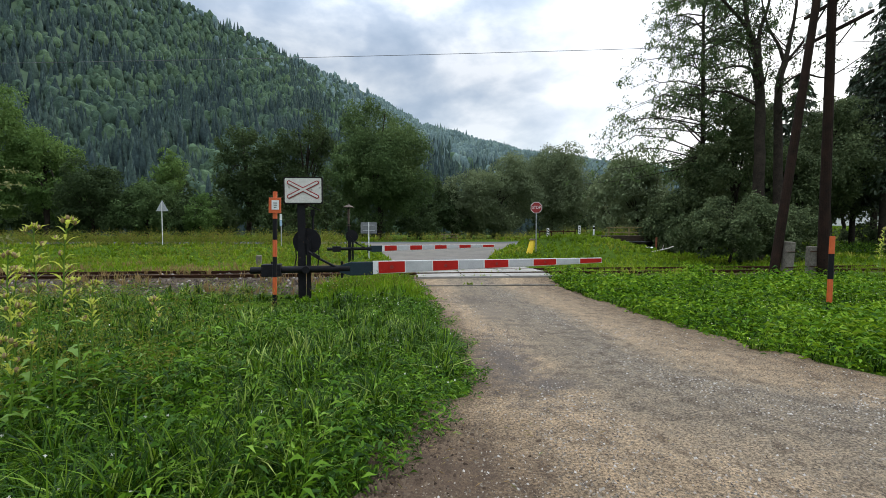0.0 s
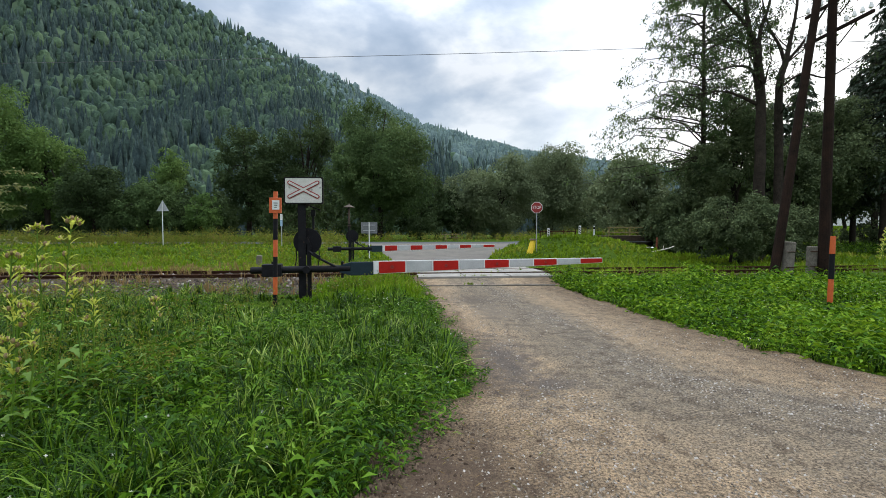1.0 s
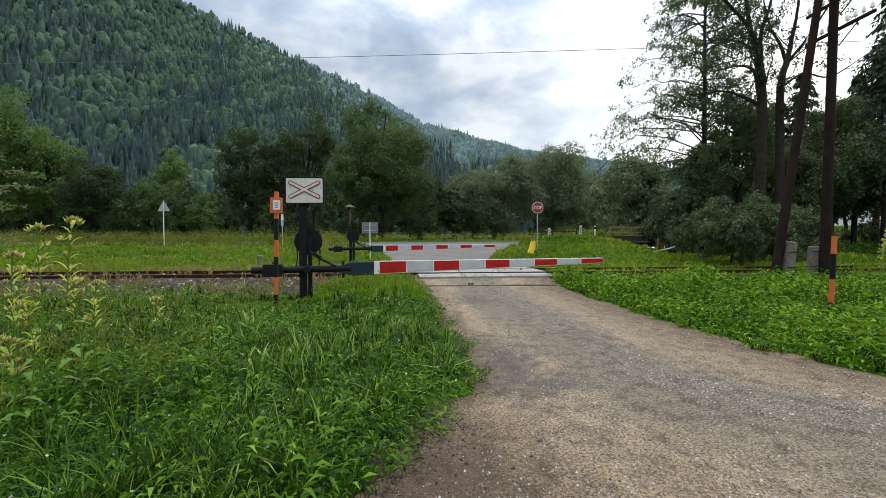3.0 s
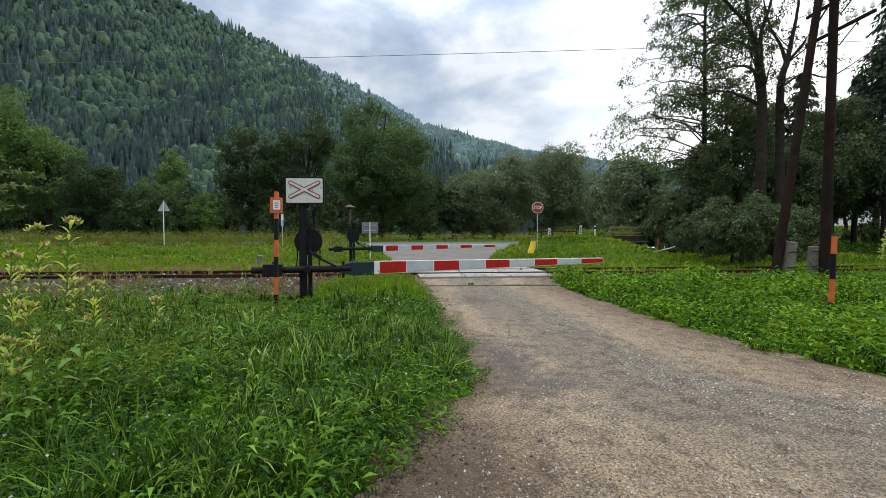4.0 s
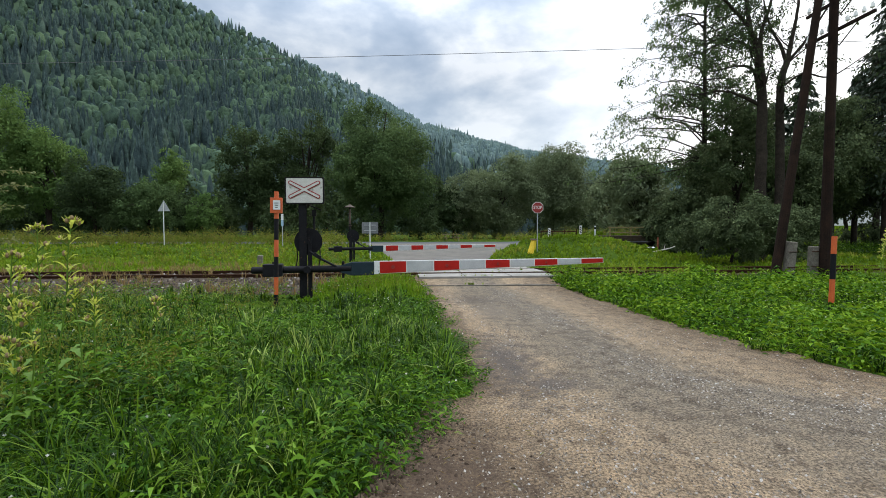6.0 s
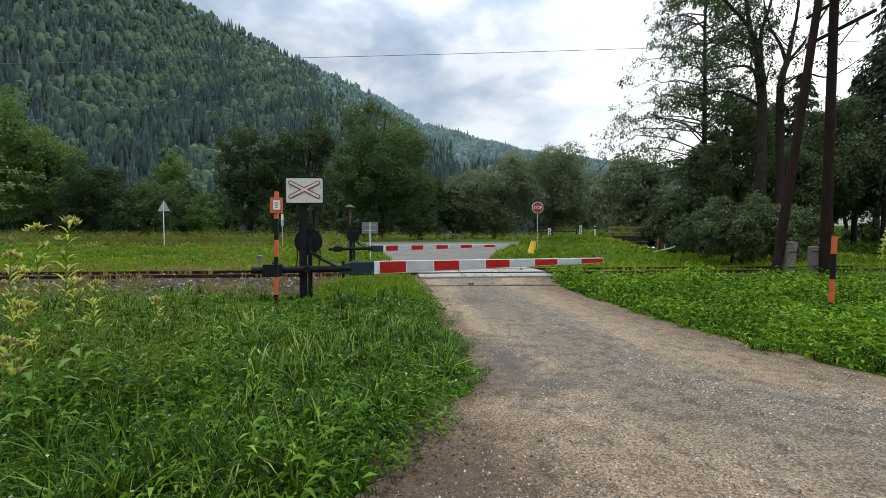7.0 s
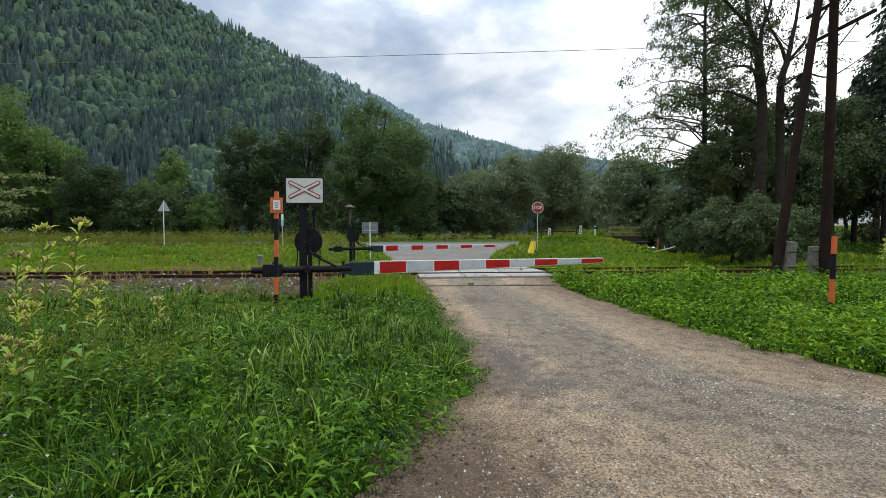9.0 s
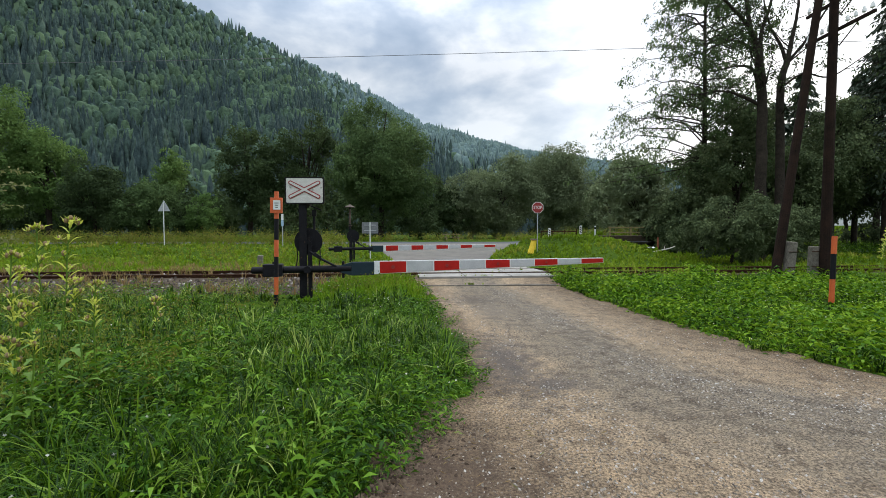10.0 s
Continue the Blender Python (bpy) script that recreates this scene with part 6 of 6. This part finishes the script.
# ---- tall thistles that sway ----
def thistle(x, y, h, seed, lean=0.0, leaves=18):
    """A bare ribbed stem that ends in tufted heads among pale upper leaves."""
    rr = np.random.default_rng(seed)
    t = thing("cabbage_thistle", pose(x, y, float(height(x, y)) - 0.02), "tall pale green thistle with tufted brownish heads", "plant", "thistles in the verge")
    pts = [np.array([0.012 * math.sin(k * 1.3 + seed) + lean * (k / 6) ** 2, 0.012 * math.cos(k * 1.7), h * k / 6]) for k in range(7)]
    pieces = [tube(pts, [0.0085 - 0.0007 * k for k in range(7)], 7)]
    heads = [pts[-1], pts[-1] + np.array([0.03, 0.01, -0.015]), pts[-1] + np.array([-0.028, -0.01, -0.02])]
    for k in range(5):
        s = 4.0 + 0.42 * k
        i = int(s)
        q = pts[i] + (pts[i + 1] - pts[i]) * (s - i)
        a = rr.uniform(0, 6.28)
        tip = q + np.array([math.cos(a) * 0.05, math.sin(a) * 0.05, 0.05])
        pieces.append(tube([q, (q + tip) / 2 + np.array([0, 0, -0.005]), tip], [0.005, 0.004, 0.004], 5))
        heads.append(tip)
    v, f = merge(pieces)
    npart("stem", v, f, M_STEM, t, smooth=True)
    for hp in heads:
        bm = bmesh.new()
        bmesh.ops.create_uvsphere(bm, u_segments=10, v_segments=6, radius=0.014)
        for v_ in bm.verts:
            up = max(0.0, v_.co.z / 0.014)
            v_.co.z *= 1.5
            k = 1 + 0.35 * up * math.sin(9 * math.atan2(v_.co.y, v_.co.x))
            v_.co.x, v_.co.y = v_.co.x * k, v_.co.y * k
        bmesh.ops.translate(bm, vec=Vector(hp) + Vector((0, 0, 0.012)), verts=bm.verts)
        part("flower_head", bm, M_THISTLEHEAD, t, "brownish tufted flower head")
        m = 10
        a = rr.uniform(0, 6.28, m)
        d = unit(np.stack([np.cos(a), np.sin(a), rr.uniform(0.5, 2.2, m)], 1))
        v, f = leaf_cards(np.repeat(hp[None] - np.array([[0, 0, 0.008]]), m, 0), d, 0.05 * rr.uniform(0.6, 1.3, m), rr, 0.3, 0.02)
        npart("bract", v, f, M_THISTLE, t, "pale yellow-green bracts")
    for k in range(leaves):
        low = k % 4 == 3
        s = (rr.uniform(0.05, 0.5) if low else rr.uniform(0.62, 0.98)) * 6
        i = min(5, int(s))
        q = pts[i] + (pts[i + 1] - pts[i]) * (s - i)
        a = rr.uniform(0, 6.28)
        ln = (0.19 if low else 0.085) * rr.uniform(0.7, 1.3)
        out = np.array([math.cos(a), math.sin(a), 0])
        tan = np.array([-math.sin(a), math.cos(a), 0])
        rows_ = []
        for j in range(9):
            g = j / 8
            c_ = q + out * ln * g + np.array([0, 0, ln * ((0.85 if low else 1.5) * g - 0.8 * g * g)])
            wv = ln * 0.19 * math.sin(math.pi * min(1, g * 0.93 + 0.06)) * (1.0 if j % 2 else 0.55)
            rows_ += [c_ - tan * wv + np.array([0, 0, wv * 0.35]), c_, c_ + tan * wv + np.array([0, 0, wv * 0.35])]
        f = []
        for j in range(8):
            o = j * 3
            f += [(o, o + 1, o + 4, o + 3), (o + 1, o + 2, o + 5, o + 4)]
        npart("leaf", rows_, f, M_STEM if low else M_THISTLE, t)
    return t


M_STEM = foliage("thistle_stem", [(0.06, 0.13, 0.012), (0.10, 0.19, 0.02), (0.15, 0.25, 0.03)], 0.3, 0.5)
PLANTS = [(thistle(-2.95, 3.35, 1.62, 3, 0.16), 1.0), (thistle(-3.3, 3.6, 1.60, 4, 0.02, 14), 0.8), (thistle(-3.33, 3.4, 1.42, 5, 0.02), 0.9), (thistle(-3.18, 4.0, 1.13, 6, 0.03), 0.6),
          (thistle(-2.95, 4.5, 0.88, 8, 0.02, 4), 0.35), (thistle(-3.0, 3.2, 1.02, 9, 0.0, 16), 0.6), (thistle(-3.1, 3.15, 0.82, 10, 0.0, 16), 0.5), (thistle(-3.05, 3.7, 1.2, 11, -0.04, 14), 0.6),
          (thistle(-3.5, 3.6, 1.25, 12, 0.05, 16), 0.7), (thistle(10.75, 10.8, 1.72, 13, 0.05, 16), 0.5), (thistle(11.0, 11.1, 1.4, 14, 0.0, 16), 0.4)]


def mugwort(x, y, h, seed):
    """A feathery plume whose side sprays arch over."""
    rr = np.random.default_rng(seed)
    t = thing("mugwort", pose(x, y, float(height(x, y)) - 0.02), "tall feathery brownish green mugwort plume", "plant", "plumes in the verge")
    pts = [np.array([0.10 * (k / 8) ** 2, 0.02 * math.sin(k), h * k / 8]) for k in range(9)]
    pieces = [tube(pts, [0.009 - 0.0008 * k for k in range(9)], 6)]
    ps, ds = [], []
    for k in range(17):
        s = rr.uniform(0.42, 1.0) * 8
        i = min(7, int(s))
        q = pts[i] + (pts[i + 1] - pts[i]) * (s - i)
        a = rr.uniform(-1.2, 1.2) + (math.pi if rr.random() < 0.3 else 0)
        out = np.array([math.cos(a), math.sin(a), 0])
        ln = rr.uniform(0.22, 0.42)
        c_ = [q + out * ln * g + np.array([0, 0, ln * (0.75 * g - 0.45 * g * g)]) for g in (0, 0.35, 0.7, 1.0)]
        pieces.append(tube(c_, [0.004, 0.003, 0.002, 0.001], 4))
        n = 60
        g = rr.uniform(0.1, 1.0, n) * 3
        j = np.minimum(2, g.astype(int))
        arr = np.array(c_)
        p = arr[j] + (arr[j + 1] - arr[j]) * (g - j)[:, None]
        ps.append(p + rr.normal(size=(n, 3)) * 0.006)
        ds.append(unit(rr.normal(size=(n, 3)) * 0.7 + out * 0.7))
    v, f = merge(pieces)
    npart("stem", v, f, M_PLUME, t, smooth=True)
    ps, ds = np.concatenate(ps), np.concatenate(ds)
    v, f = leaf_cards(ps, ds, 0.022 * rr.uniform(0.6, 1.5, len(ps)), rr, 0.4, 0.2)
    npart("plume", v, f, M_PLUME, t)
    return t


M_PLUME = foliage("plume", [(0.09, 0.12, 0.03), (0.16, 0.18, 0.06), (0.24, 0.235, 0.10)], 0.4, 0.6)
PLANTS += [(mugwort(-2.97, 2.55, 2.0, 15), 1.6), (mugwort(-3.24, 2.75, 1.75, 16), 1.4)]


def motions():
    # clouds drift to the right and slightly up
    walk(clouds, [(0.0, pose(0, 0, 0)), (10.0, pose(0, 0, 0, 0.42, 0, -0.95))])
    # the wind in the thistles: lean in degrees at each time
    sway = [(0, -0.5), (0.5, -0.1), (1, 0.9), (1.5, -0.4), (2, -2.0), (2.5, -0.1), (3.2, 0.6), (4, 0.1), (4.5, 1.3), (5, 0.9), (5.5, -0.8), (6.2, 0.5), (7, -0.4),
            (7.5, 0.1), (8, 3.0), (8.5, 1.7), (9, 3.3), (9.5, 1.8), (10, -0.1)]
    for plant, much in PLANTS:
        p = plant.matrix_world.translation
        walk(plant, [(t, pose(p.x, p.y, p.z, 0.3 * a * much, a * much, 0)) for t, a in sway])


motions()
